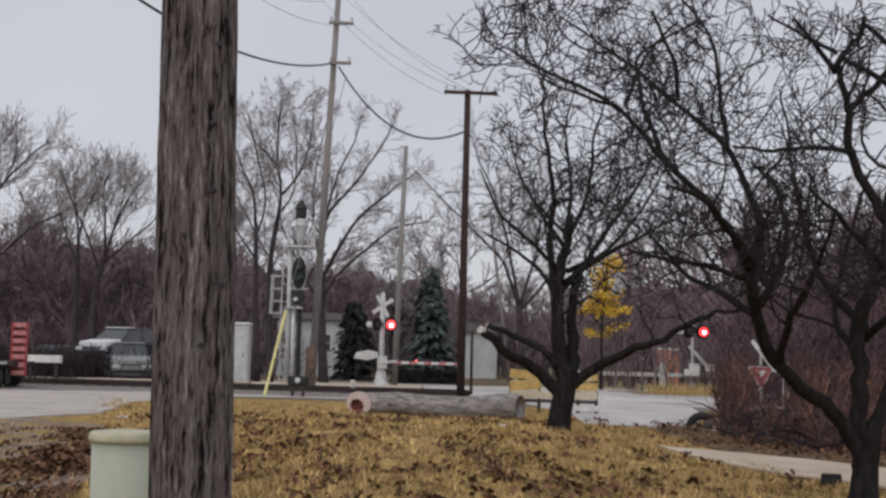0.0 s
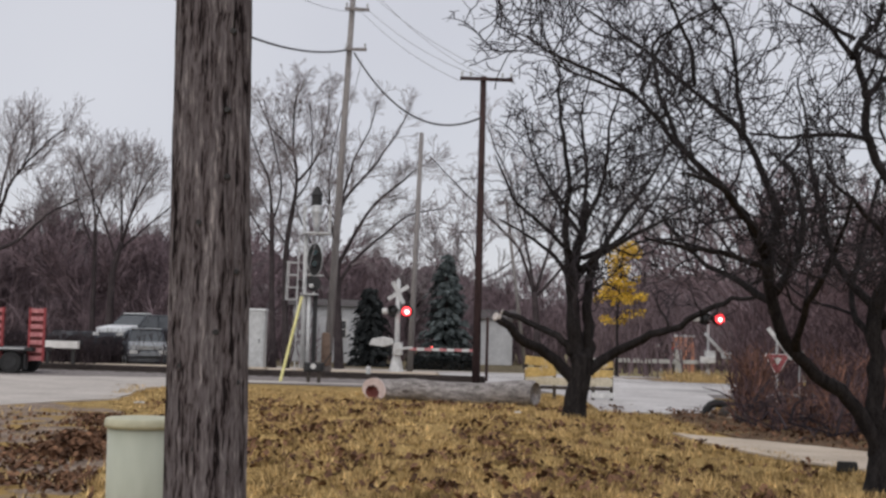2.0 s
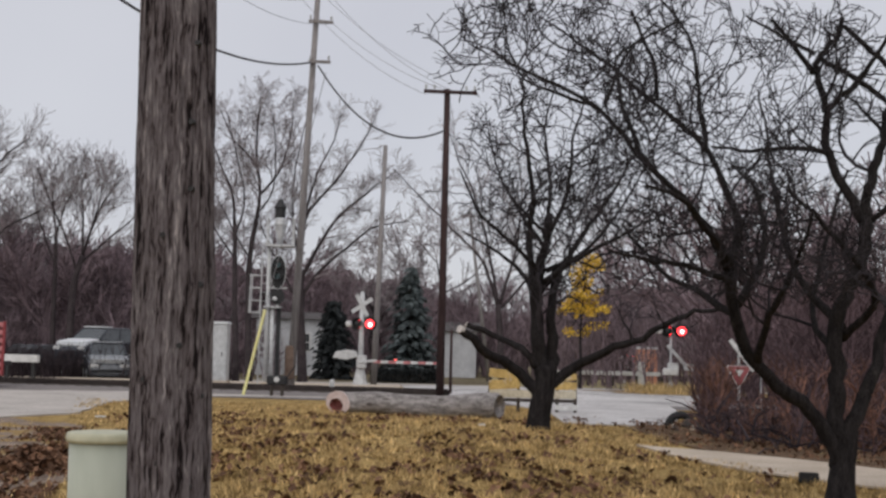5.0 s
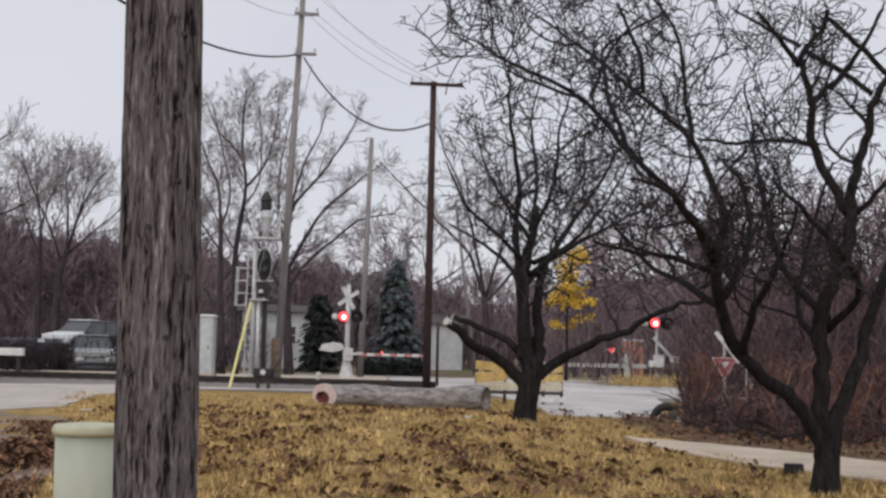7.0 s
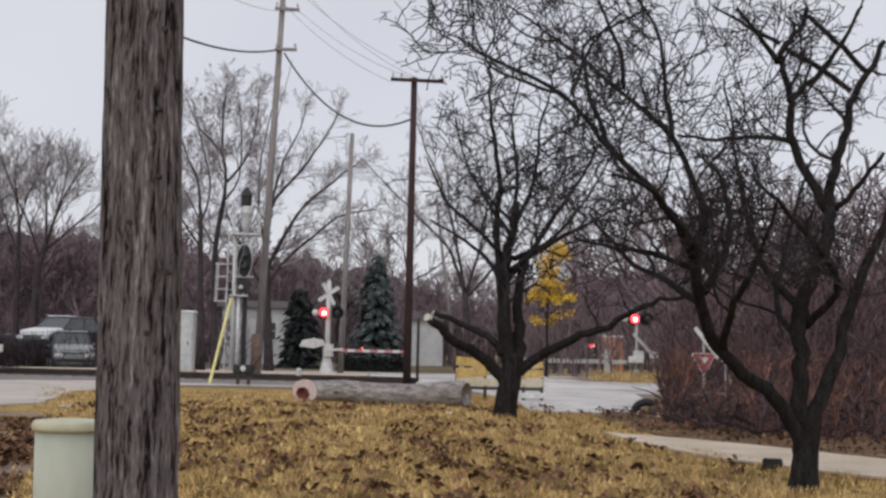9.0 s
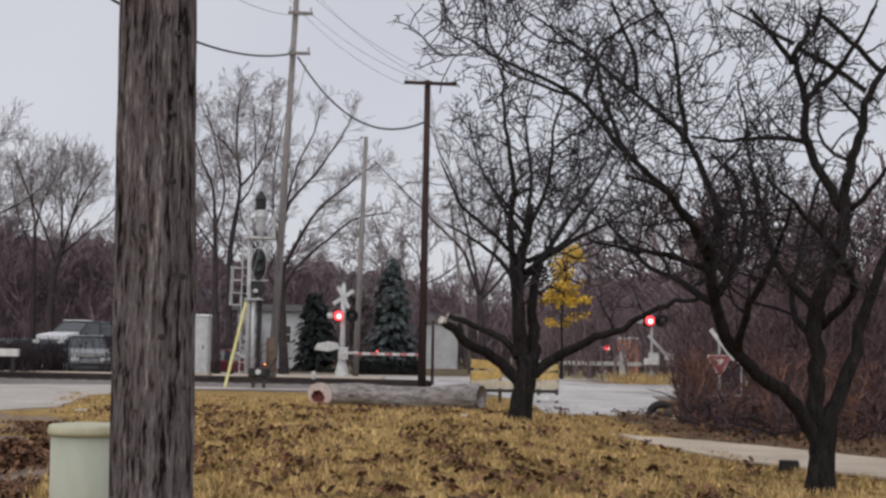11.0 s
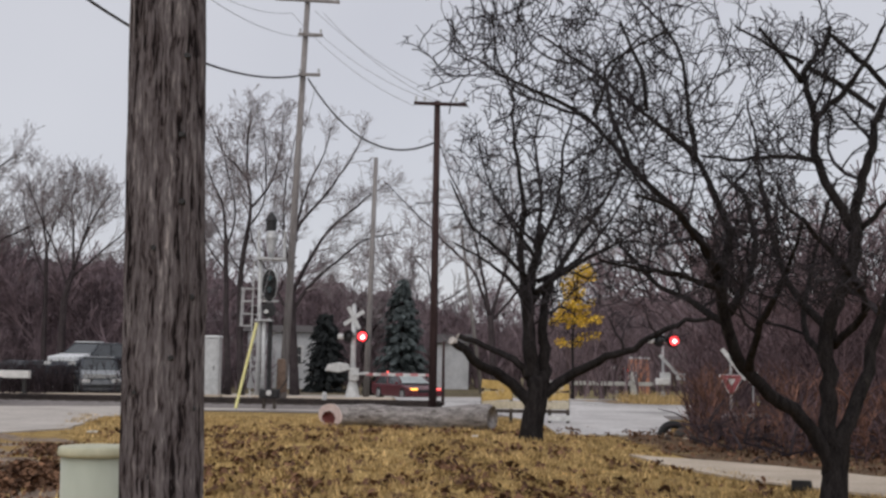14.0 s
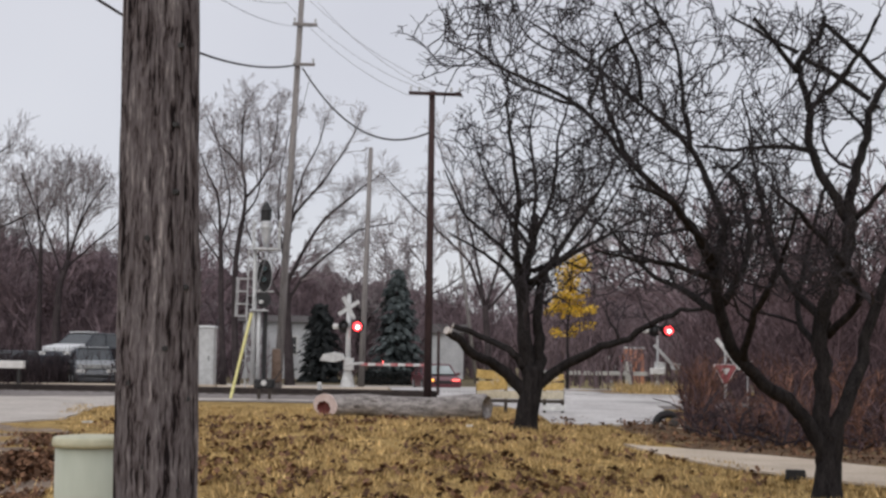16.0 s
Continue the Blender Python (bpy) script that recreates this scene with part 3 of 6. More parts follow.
random.seed(23)
limb_tree("crabapple_tree", "large bare dark crabapple tree with a low fork and spreading limbs", (4.4, 12.81, 0.0),
    ([(0.00, 0.00, -0.02), (0.01, 0.00, 0.21), (0.03, 0.00, 0.45), (0.03, 0.00, 0.71)], 0.172, 0.11),
    [
        ([(0.03, 0.00, 0.27), (-0.07, 0.00, 0.62), (-0.37, -0.11, 0.97), (-0.84, -0.31, 1.31), (-1.18, -0.51, 1.76), (-1.36, -0.71, 2.37)], 0.10, 0.055, 0),
        ([(-1.36, -0.71, 2.37), (-1.73, -0.91, 2.91), (-2.29, -1.21, 3.35), (-2.79, -1.41, 3.85), (-3.53, -1.61, 4.14), (-3.84, -1.81, 4.27)], 0.045, 0.008, 13),
        ([(-1.36, -0.71, 2.37), (-1.19, -0.41, 2.86), (-1.41, -0.01, 3.68), (-1.96, 0.29, 4.28), (-2.55, 0.59, 4.87), (-3.15, 0.99, 5.39)], 0.05, 0.009, 12),
        ([(-1.32, -0.71, 2.26), (-1.91, -1.21, 2.38), (-2.36, -1.61, 2.39), (-2.77, -1.91, 2.46)], 0.04, 0.01, 9),
        ([(0.04, 0.00, 0.46), (-0.01, 0.00, 0.79), (-0.02, 0.00, 1.12), (0.01, 0.10, 1.81), (0.11, 0.15, 2.18), (0.32, 0.20, 2.62), (0.35, 0.25, 3.06)], 0.102, 0.068, 0),
        ([(0.35, 0.25, 3.01), (0.18, 0.30, 3.34), (0.01, 0.33, 3.74), (-0.03, 0.36, 4.02), (0.00, 0.40, 4.27), (-0.09, 0.43, 4.65), (-0.08, 0.45, 4.84), (0.12, 0.47, 5.07), (0.22, 0.50, 5.33)], 0.062, 0.026, 9),
        ([(0.35, 0.25, 3.01), (0.45, 0.28, 3.47), (0.58, 0.30, 3.90), (0.66, 0.30, 4.30), (0.87, 0.40, 4.58), (1.07, 0.42, 4.96)], 0.066, 0.03, 8),
        ([(0.01, 0.00, 0.27), (0.13, 0.00, 0.80), (0.45, 0.19, 1.51), (0.79, 0.29, 2.37), (1.21, 0.39, 3.43), (1.40, 0.49, 4.91)], 0.108, 0.028, 7),
        ([(-1.41, -0.01, 3.68), (-1.48, 0.09, 4.18), (-1.59, 0.19, 5.01), (-2.23, 0.29, 5.78)], 0.035, 0.01, 9),
        ([(0.09, 0.19, 1.86), (-0.15, 0.79, 2.37), (-0.22, 1.39, 3.07), (-0.18, 1.99, 3.97), (-0.21, 2.39, 4.90)], 0.055, 0.012, 7),
        ([(-2.79, -1.41, 3.85), (-3.20, -1.51, 3.95), (-3.51, -1.61, 4.06), (-3.68, -1.71, 4.35), (-3.74, -1.81, 4.75)], 0.018, 0.006, 9),
        ([(-2.55, 0.59, 4.87), (-2.94, 0.49, 4.90), (-3.23, 0.39, 5.12), (-3.37, 0.29, 5.57)], 0.016, 0.006, 8),
        ([(-0.98, -0.41, 1.48), (-1.04, -1.01, 1.92), (-0.92, -1.51, 2.38), (-0.86, -1.81, 2.88)], 0.05, 0.014, 7),
        ([(-2.29, -1.21, 3.35), (-2.36, -0.61, 3.85), (-2.38, -0.01, 4.57), (-1.89, 0.39, 5.19)], 0.032, 0.012, 5),
        ([(-1.35, -0.71, 2.43), (-1.66, -1.31, 2.65), (-2.11, -1.91, 2.94), (-2.51, -2.41, 2.96)], 0.05, 0.014, 9),
        ([(-1.24, -0.61, 2.04), (-0.81, -0.01, 2.61), (-0.74, 0.49, 3.28), (-0.92, 0.99, 3.73)], 0.05, 0.014, 9),
        ([(-1.26, -0.61, 1.93), (-1.47, -0.01, 2.18), (-1.77, 0.59, 2.45), (-2.11, 1.19, 3.00)], 0.05, 0.014, 9),
        ([(0.09, 0.19, 1.74), (0.23, -0.41, 2.20), (-0.49, -1.01, 2.81), (-1.02, -1.51, 3.12)], 0.05, 0.014, 7),
        ([(0.00, 0.40, 4.27), (0.31, 0.30, 4.57), (0.51, 0.20, 4.89), (0.69, 0.10, 5.26)], 0.04, 0.016, 4),
        ([(-0.04, 0.45, 4.84), (0.33, 0.35, 4.60), (0.64, 0.30, 4.35)], 0.03, 0.03, 2),
        ([(0.22, 0.50, 5.24), (0.52, 0.45, 4.95), (0.87, 0.40, 4.58)], 0.028, 0.032, 3),
        ([(-0.13, 0.45, 4.68), (-0.40, 0.30, 4.94), (-0.70, 0.10, 5.19)], 0.038, 0.016, 4),
        ([(-0.11, 0.45, 4.90), (-0.44, 0.60, 5.12), (-0.79, 0.80, 5.41)], 0.028, 0.012, 4),
        ([(0.44, 0.25, 3.01), (0.59, 0.10, 3.21), (0.84, -0.10, 3.61)], 0.04, 0.02, 5),
        ([(-2.70, -1.20, 3.93), (-2.57, -1.00, 4.21), (-2.51, -0.80, 4.49), (-2.22, -0.60, 4.74), (-1.79, -0.40, 4.99)], 0.022, 0.012, 4),
        ([(-2.00, -0.20, 4.18), (-2.04, -0.30, 4.53), (-2.22, -0.40, 4.85), (-2.32, -0.50, 5.05)], 0.026, 0.014, 4),
        ([(-0.05, 0.30, 3.77), (-0.51, 0.00, 3.75), (-1.02, -0.30, 3.66), (-1.51, -0.60, 3.64)], 0.034, 0.014, 6),
        ([(0.05, 0.19, 1.50), (0.04, 0.99, 2.00), (0.37, 1.59, 2.83), (0.86, 2.19, 3.88)], 0.05, 0.014, 7),
    ], dict(NEAR, ratio=0.72, ahead=0.5, up=0.28, low=1.75, kids=[10, 5, 4, 3], thin=0.0062, fine=0.0034, cap=[0.036, 0.024, 0.0145, 0.009], reach=1.95, share=0.80))


def fork(shapes, p, d, length, r, level, cfg):
    """A limb that bends, carries side shoots and splits at its end."""
    k = 4 if level < 3 else 3
    path, radii, way = [p], [r], d.normalized()
    for i in range(k):
        way = (way + any_side(way) * cfg["wander"] + Vector((0, 0, cfg["lift"]))).normalized()
        path.append(path[-1] + way * (length / k))
        radii.append(max(cfg["thin"], r * (1 - 0.32 * (i + 1) / k)))
    shapes[0 if level < 3 else 1].tube(path, radii, 7 if level < 2 else 4 if level < 4 else 3, False)
    if level >= cfg["depth"]:
        return
    for i in range(3 if random.random() < cfg["triple"] else 2):
        e = (way + any_side(way) * rnd(0.35, cfg["open"])).normalized()
        fork(shapes, path[-1], e, length * rnd(0.66, 0.92), radii[-1] * (rnd(0.72, 0.95) if level < 3 else rnd(0.55, 0.75)), level + 1, cfg)
    for i in range(1 if level < 2 else 2):
        q = path[random.randint(1, k - 1)]
        e = (way + any_side(way) * rnd(0.7, 1.2)).normalized()
        fork(shapes, q, e, length * rnd(0.4, 0.65), max(cfg["thin"], r * 0.36), min(cfg["depth"], level + 2), cfg)


def tree_shapes(height, radius, seed, depth, thin, opening, lift, share=0.2, lean=0.0):
    random.seed(seed)
    shapes = [Shape(), Shape()]
    cfg = dict(depth=depth, thin=thin, wander=0.13, lift=lift, open=opening, triple=0.4)
    fork(shapes, Vector((0, 0, -0.05)), Vector((lean, 0, 1)), height * share, radius, 0, cfg)
    top = max(v[2] for v in shapes[1].v)
    for s in shapes:
        s.v = [(x * height / top, y * height / top, z * height / top if z > 0 else z) for x, y, z in s.v]
    return shapes


def bare_tree(label, at, height, radius, seed, depth=6, thin=0.012, opening=0.75, lift=0.05, share=0.2, lean=0.0):
    """Tall bare tree that forks again and again into fine twigs."""
    tree = thing("bare_tree", label, "tree", at)
    limbs, twigs = tree_shapes(height, radius, seed, depth, thin, opening, lift, share, lean)
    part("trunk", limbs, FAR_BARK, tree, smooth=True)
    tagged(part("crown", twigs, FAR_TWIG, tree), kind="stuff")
    return tree


bare_tree("bare tree with fine reddish twigs far behind the railway", (-37.33, 96.00, 0), 17.0, 0.26, 106, 7, 0.016, 0.75, 0.050, 0.20, 0.00)
bare_tree("bare tree with fine reddish twigs far behind the railway", (-29.5, 100.00, 0), 14.0, 0.24, 107, 7, 0.016, 0.75, 0.050, 0.16, 0.00)
bare_tree("bare tree with fine reddish twigs far behind the railway", (-22.6, 112.00, 0), 19.5, 0.24, 108, 7, 0.018, 0.75, 0.050, 0.20, 0.00)
bare_tree("bare tree with fine twigs beyond the crossing", (-3.81, 100.00, 0), 11.7, 0.22, 109, 6, 0.018, 0.90, 0.030, 0.16, 0.00)
bare_tree("bare tree with fine twigs beyond the crossing", (0.84, 105.00, 0), 15.8, 0.22, 114, 6, 0.018, 0.90, 0.030, 0.16, 0.00)
bare_tree("bare tree with fine twigs beyond the crossing", (14.95, 96.00, 0), 14.9, 0.25, 111, 6, 0.016, 0.85, 0.040, 0.17, 0.00)
bare_tree("bare tree with fine twigs beyond the crossing", (20.21, 80.00, 0), 14.0, 0.25, 112, 6, 0.015, 0.85, 0.040, 0.17, 0.00)
bare_tree("bare tree with fine twigs beyond the crossing", (25.16, 76.00, 0), 14.3, 0.25, 113, 6, 0.015, 0.85, 0.040, 0.17, 0.00)
FAR = dict(depth=4, top=0.86, kids=[13, 6, 3, 3], ratio=0.72, wander=0.13, lift=0.01, up=0.08, ahead=1.2, thin=0.0115, fine=0.0075, cap=[0.055, 0.032, 0.018, 0.012], steps=[5, 5, 4, 3], reach=3.1, share=1.5)
random.seed(102)
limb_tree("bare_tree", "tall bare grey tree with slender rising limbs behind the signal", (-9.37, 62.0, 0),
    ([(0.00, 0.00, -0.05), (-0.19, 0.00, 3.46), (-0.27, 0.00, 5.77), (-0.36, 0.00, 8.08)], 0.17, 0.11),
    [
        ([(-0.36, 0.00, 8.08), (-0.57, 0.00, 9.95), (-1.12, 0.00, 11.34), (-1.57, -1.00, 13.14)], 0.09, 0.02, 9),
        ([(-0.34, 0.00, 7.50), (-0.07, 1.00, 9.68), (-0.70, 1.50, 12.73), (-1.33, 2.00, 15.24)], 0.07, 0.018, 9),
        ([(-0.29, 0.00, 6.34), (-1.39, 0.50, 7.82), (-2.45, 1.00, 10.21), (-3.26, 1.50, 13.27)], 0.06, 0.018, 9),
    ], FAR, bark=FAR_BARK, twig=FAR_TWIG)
limb_tree("bare_tree", "tall bare forked grey tree behind the railway signal", (-9.28, 66.0, 0),
    ([(0.00, 0.00, -0.05), (-0.19, 0.00, 3.58), (-0.21, 0.00, 6.62), (0.08, 0.00, 8.85)], 0.19, 0.13),
    [
        ([(0.08, 0.00, 8.85), (0.24, 0.00, 10.50), (-0.04, 0.00, 12.27), (-1.38, 0.00, 14.06), (-2.07, 0.00, 15.80)], 0.11, 0.018, 10),
        ([(0.24, 0.00, 10.50), (1.17, 0.50, 12.10), (1.64, 1.00, 14.32), (1.72, 1.00, 16.59)], 0.09, 0.018, 10),
        ([(-0.04, 0.00, 12.08), (0.03, -0.50, 14.59), (0.21, -1.00, 16.73)], 0.07, 0.018, 8),
        ([(-0.18, 0.00, 6.65), (-1.15, 1.00, 7.96), (-2.17, 2.00, 9.94), (-3.38, 3.00, 11.99)], 0.06, 0.018, 8),
        ([(0.04, 0.00, 9.13), (1.04, -1.00, 10.57), (1.22, -2.00, 13.17), (1.00, -2.00, 15.29)], 0.06, 0.018, 8),
    ], FAR, bark=FAR_BARK, twig=FAR_TWIG)
limb_tree("bare_tree", "wide bare tree with low sweeping limbs behind the tall pole", (-6.61, 68.0, 0),
    ([(0.00, 0.00, -0.05), (-0.14, 0.00, 2.45), (-0.27, 0.00, 4.33), (-0.33, 0.00, 6.23)], 0.28, 0.2),
    [
        ([(-0.31, 0.00, 5.59), (1.21, 0.00, 8.68), (3.27, 0.00, 11.04), (4.79, 0.00, 12.42)], 0.13, 0.02, 11),
        ([(-0.27, 0.00, 4.33), (0.53, 0.00, 5.93), (2.23, 0.00, 7.56), (3.65, 0.00, 8.74), (5.76, 0.00, 9.27)], 0.12, 0.02, 11),
        ([(-0.33, 0.00, 6.23), (-0.20, 0.00, 9.13), (1.40, 0.00, 11.63), (2.86, 0.00, 14.15), (3.58, 0.00, 15.95)], 0.12, 0.02, 11),
        ([(-0.31, 0.00, 7.50), (-0.07, 0.00, 9.90), (0.46, 0.00, 12.22), (1.32, 0.00, 14.43), (1.65, 0.00, 16.22)], 0.10, 0.02, 10),
        ([(-0.33, 0.00, 6.23), (-0.96, 1.00, 9.51), (-1.01, 2.00, 12.92), (-0.46, 2.00, 16.26)], 0.10, 0.02, 10),
        ([(-0.27, 0.00, 4.33), (-1.66, 1.00, 6.58), (-2.84, 2.00, 8.92), (-3.40, 3.00, 11.68)], 0.08, 0.02, 9),
    ], FAR, bark=FAR_BARK, twig=FAR_TWIG)
LEFT = dict(FAR, top=1.0, kids=[13, 5, 3, 2], ratio=0.76, ahead=1.7, reach=3.4, up=0.2, share=1.35)
limb_tree("bare_tree", "wide bare tree with long slanting limbs beyond the railway", (-28.3, 72.0, 0),
    ([(0.05, 0.00, -0.05), (0.00, 0.00, 3.79), (0.13, 0.00, 6.48), (0.74, 0.00, 8.90)], 0.30, 0.16),
    [
        ([(0.74, 0.00, 8.90), (1.45, -0.50, 10.35), (2.29, -1.00, 11.26), (3.88, -1.50, 12.73), (5.30, -2.00, 13.60)], 0.13, 0.02, 16),
        ([(0.46, 0.00, 7.85), (0.79, 0.50, 11.25), (1.16, 1.00, 13.60), (1.92, 1.50, 14.90)], 0.11, 0.02, 16),
        ([(0.08, 0.00, 6.15), (1.62, 0.50, 7.03), (2.71, 1.00, 8.21), (3.56, 1.30, 8.98), (4.94, 1.60, 9.79), (6.41, 2.00, 10.98)], 0.12, 0.02, 12),
        ([(2.29, -1.00, 11.26), (2.91, -1.20, 12.80), (2.99, -1.50, 14.10)], 0.06, 0.018, 9),
        ([(0.10, 0.00, 6.40), (-1.60, 0.60, 9.20), (-2.60, 1.20, 12.40), (-2.90, 1.50, 14.60)], 0.11, 0.02, 15),
    ], LEFT, bark=FAR_BARK, twig=FAR_TWIG)
limb_tree("bare_tree", "bare tree with a fan of rising limbs beyond the parked cars", (-20.7, 72.0, 0),
    ([(-0.06, 0.00, -0.05), (0.00, 0.00, 3.99), (0.07, 0.00, 5.40), (0.50, 0.00, 7.06)], 0.24, 0.15),
    [
        ([(0.50, 0.00, 7.06), (1.19, -0.40, 8.87), (1.78, -0.80, 10.04), (2.83, -1.20, 11.50)], 0.10, 0.02, 11),
        ([(0.50, 0.00, 7.06), (0.30, 0.50, 9.22), (-0.03, 1.00, 11.08), (0.13, 1.20, 12.10)], 0.09, 0.02, 11),
        ([(0.70, 0.00, 7.71), (1.21, 0.30, 10.09), (1.47, 0.80, 11.80)], 0.08, 0.02, 10),
        ([(0.35, 0.00, 6.52), (1.48, 0.50, 7.73), (3.20, 1.00, 9.46), (4.24, 1.40, 10.51)], 0.09, 0.02, 10),
        ([(0.21, 0.00, 6.01), (-0.39, -0.50, 8.02), (-1.35, -1.00, 10.37), (-1.96, -1.50, 12.00)], 0.08, 0.02, 10),
    ], LEFT, bark=FAR_BARK, twig=FAR_TWIG)
limb_tree("bare_tree", "slender bare tree among others beyond the railway", (-22.6, 75.0, 0),
    ([(0.00, 0.00, -0.05), (-0.05, 0.00, 3.94), (-0.07, 0.00, 6.12), (-0.13, 0.00, 8.79)], 0.18, 0.10),
    [
        ([(-0.13, 0.00, 8.79), (-0.48, 0.30, 10.34), (-0.66, 0.60, 12.04), (-0.49, 0.80, 13.20)], 0.08, 0.018, 10),
        ([(-0.11, 0.00, 8.32), (0.39, -0.40, 10.02), (1.17, -0.80, 11.40), (1.60, -1.00, 12.40)], 0.07, 0.018, 9),
        ([(-0.09, 0.00, 6.63), (-1.07, 0.50, 8.63), (-1.85, 1.00, 10.65), (-2.14, 1.30, 12.40)], 0.07, 0.018, 10),
    ], LEFT, bark=FAR_BARK, twig=FAR_TWIG)
limb_tree("bare_tree", "bare spreading tree behind the brown utility pole", (4.21, 64.0, 0),
    ([(0.00, 0.00, -0.05), (-0.14, 0.00, 2.67), (-0.29, 0.00, 4.44)], 0.2, 0.16),
    [
        ([(-0.29, 0.00, 4.30), (-1.07, 0.00, 6.51), (-2.39, 0.00, 7.97), (-3.92, 0.00, 9.59), (-5.92, 0.00, 11.89)], 0.11, 0.02, 10),
        ([(-0.29, 0.00, 4.44), (-0.88, 0.00, 7.41), (-1.54, 0.00, 10.10), (-2.49, 0.00, 12.49), (-3.14, 0.00, 14.61)], 0.10, 0.02, 10),
        ([(-0.23, 0.00, 4.30), (0.68, 1.00, 7.53), (1.00, 2.00, 11.04), (0.64, 2.00, 14.15)], 0.10, 0.02, 10),
        ([(-0.23, 0.00, 4.15), (1.91, 1.00, 6.65), (3.81, 2.00, 9.24), (5.32, 2.00, 11.45)], 0.09, 0.02, 10),
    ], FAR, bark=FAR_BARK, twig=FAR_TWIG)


def spruce(name, label, at, height, radius, seed, needles, belly=0.85):
    """Dark conifer: trunk and drooping layered boughs of small needle clumps."""
    random.seed(seed)
    tree = thing(name, label, "tree", at)
    part("trunk", Shape().cyl((0, 0, -0.05), (0, 0, height), 0.18, 0.02, 8), FAR_BARK, tree)
    s = Shape()
    z = 0.3
    while z < height:
        reach = radius * (1 - z / height) ** belly * rnd(0.8, 1.1) + 0.12
        for i in range(max(5, int(13 * reach / radius) + 3)):
            a, ln = rnd(0, math.tau), reach * rnd(0.6, 1.15)
            for j in range(9):
                t = rnd(0.15, 1)
                c = Vector((math.cos(a) * ln * t, math.sin(a) * ln * t, z - 0.22 * ln * t + rnd(-0.14, 0.14)))
                w = rnd(0.09, 0.22)
                side, out = Vector((-math.sin(a), math.cos(a), rnd(-0.3, 0.3))) * w, Vector((math.cos(a), math.sin(a), -0.5)) * w * 1.6
                s.add([c - side, c + side, c + out, c + Vector((0, 0, w * 0.7))], [(0, 1, 2), (0, 3, 1), (0, 2, 3), (1, 3, 2)])
        z += 0.20
    tagged(part("crown", s, needles, tree), kind="stuff")


spruce("spruce_tree", "broad dusky blue-green spruce tree behind the crossing", (-0.8, 76, 0), 7.0, 2.15, 5, NEEDLES, 0.62)
spruce("juniper_tree", "squat blackish juniper tree behind the crossing signal", (-5.5, 76, 0), 4.9, 1.55, 6, JUNIPER, 0.45)


def hedge():
    """Low clipped evergreen hedge of small leaf clumps on woody stems."""
    random.seed(8)
    h = thing("hedge", "low blackish evergreen hedge beyond the cross street", "hedge", (-1.05, 71.6, 0))
    part("stem_row", Shape().box((0, 0, 0.25), (3.6, 0.25, 0.5), chamfer=0.1), TIE_WOOD, h)
    s = Shape()
    for i in range(2600):
        p = Vector((rnd(-1.95, 1.95), rnd(-0.4, 0.4), rnd(0.02, 0.82)))
        p.z *= 1 + 0.08 * noise.noise((p.x * 2, 4, 1))
        u = Vector((rnd(-1, 1), rnd(-1, 1), rnd(-1, 1))).normalized() * rnd(0.05, 0.11)
        w = any_side(u.normalized()) * rnd(0.04, 0.08)
        s.add([p - u, p + w, p + u, p - w], [(0, 1, 2, 3)])
    tagged(part("foliage", s, JUNIPER, h), kind="stuff")


hedge()


def golden_tree():
    random.seed(31)
    at = (7.75, 60.0, 0)
    tree = thing("golden_leaved_tree", "young tree still holding golden dry leaves", "tree", at)
    s = Shape().tube([(0, 0, -0.05), (0.05, 0, 1.4), (0, 0, 3.0), (0.25, 0, 6.4)], [0.08, 0.07, 0.05, 0.02], 7)
    for i in range(16):
        z, a = rnd(2.6, 6.0), rnd(0, math.tau)
        s.tube([(0.05, 0, z), (math.cos(a) * 0.5, math.sin(a) * 0.5, z + 0.4), (math.cos(a) * 0.9, math.sin(a) * 0.8, z + 0.6)], [0.03, 0.02, 0.01], 4, False)
    part("trunk", s, BARK, tree)
    leaves = Shape()
    for clump in range(60):
        z = rnd(2.9, 6.75)
        wide = 1.25 if z < 5.2 else 0.75
        a, r = rnd(0, math.tau), wide * rnd(0.1, 1.0)
        c = Vector((math.cos(a) * r + 0.12 * (z - 3), math.sin(a) * r, z))
        for i in range(34):
            p = c + Vector((rnd(-1, 1), rnd(-1, 1), rnd(-0.7, 0.7))) * 0.27
            u = Vector((rnd(-1, 1), rnd(-1, 1), rnd(-1, 1))).normalized() * 0.09
            w = any_side(u.normalized()) * 0.05
            leaves.add([p - u, p + w, p + u, p - w], [(0, 1, 2, 3)])
    tagged(part("crown", leaves, GOLD_LEAF, tree, "golden dry leaves"), kind="stuff")


golden_tree()


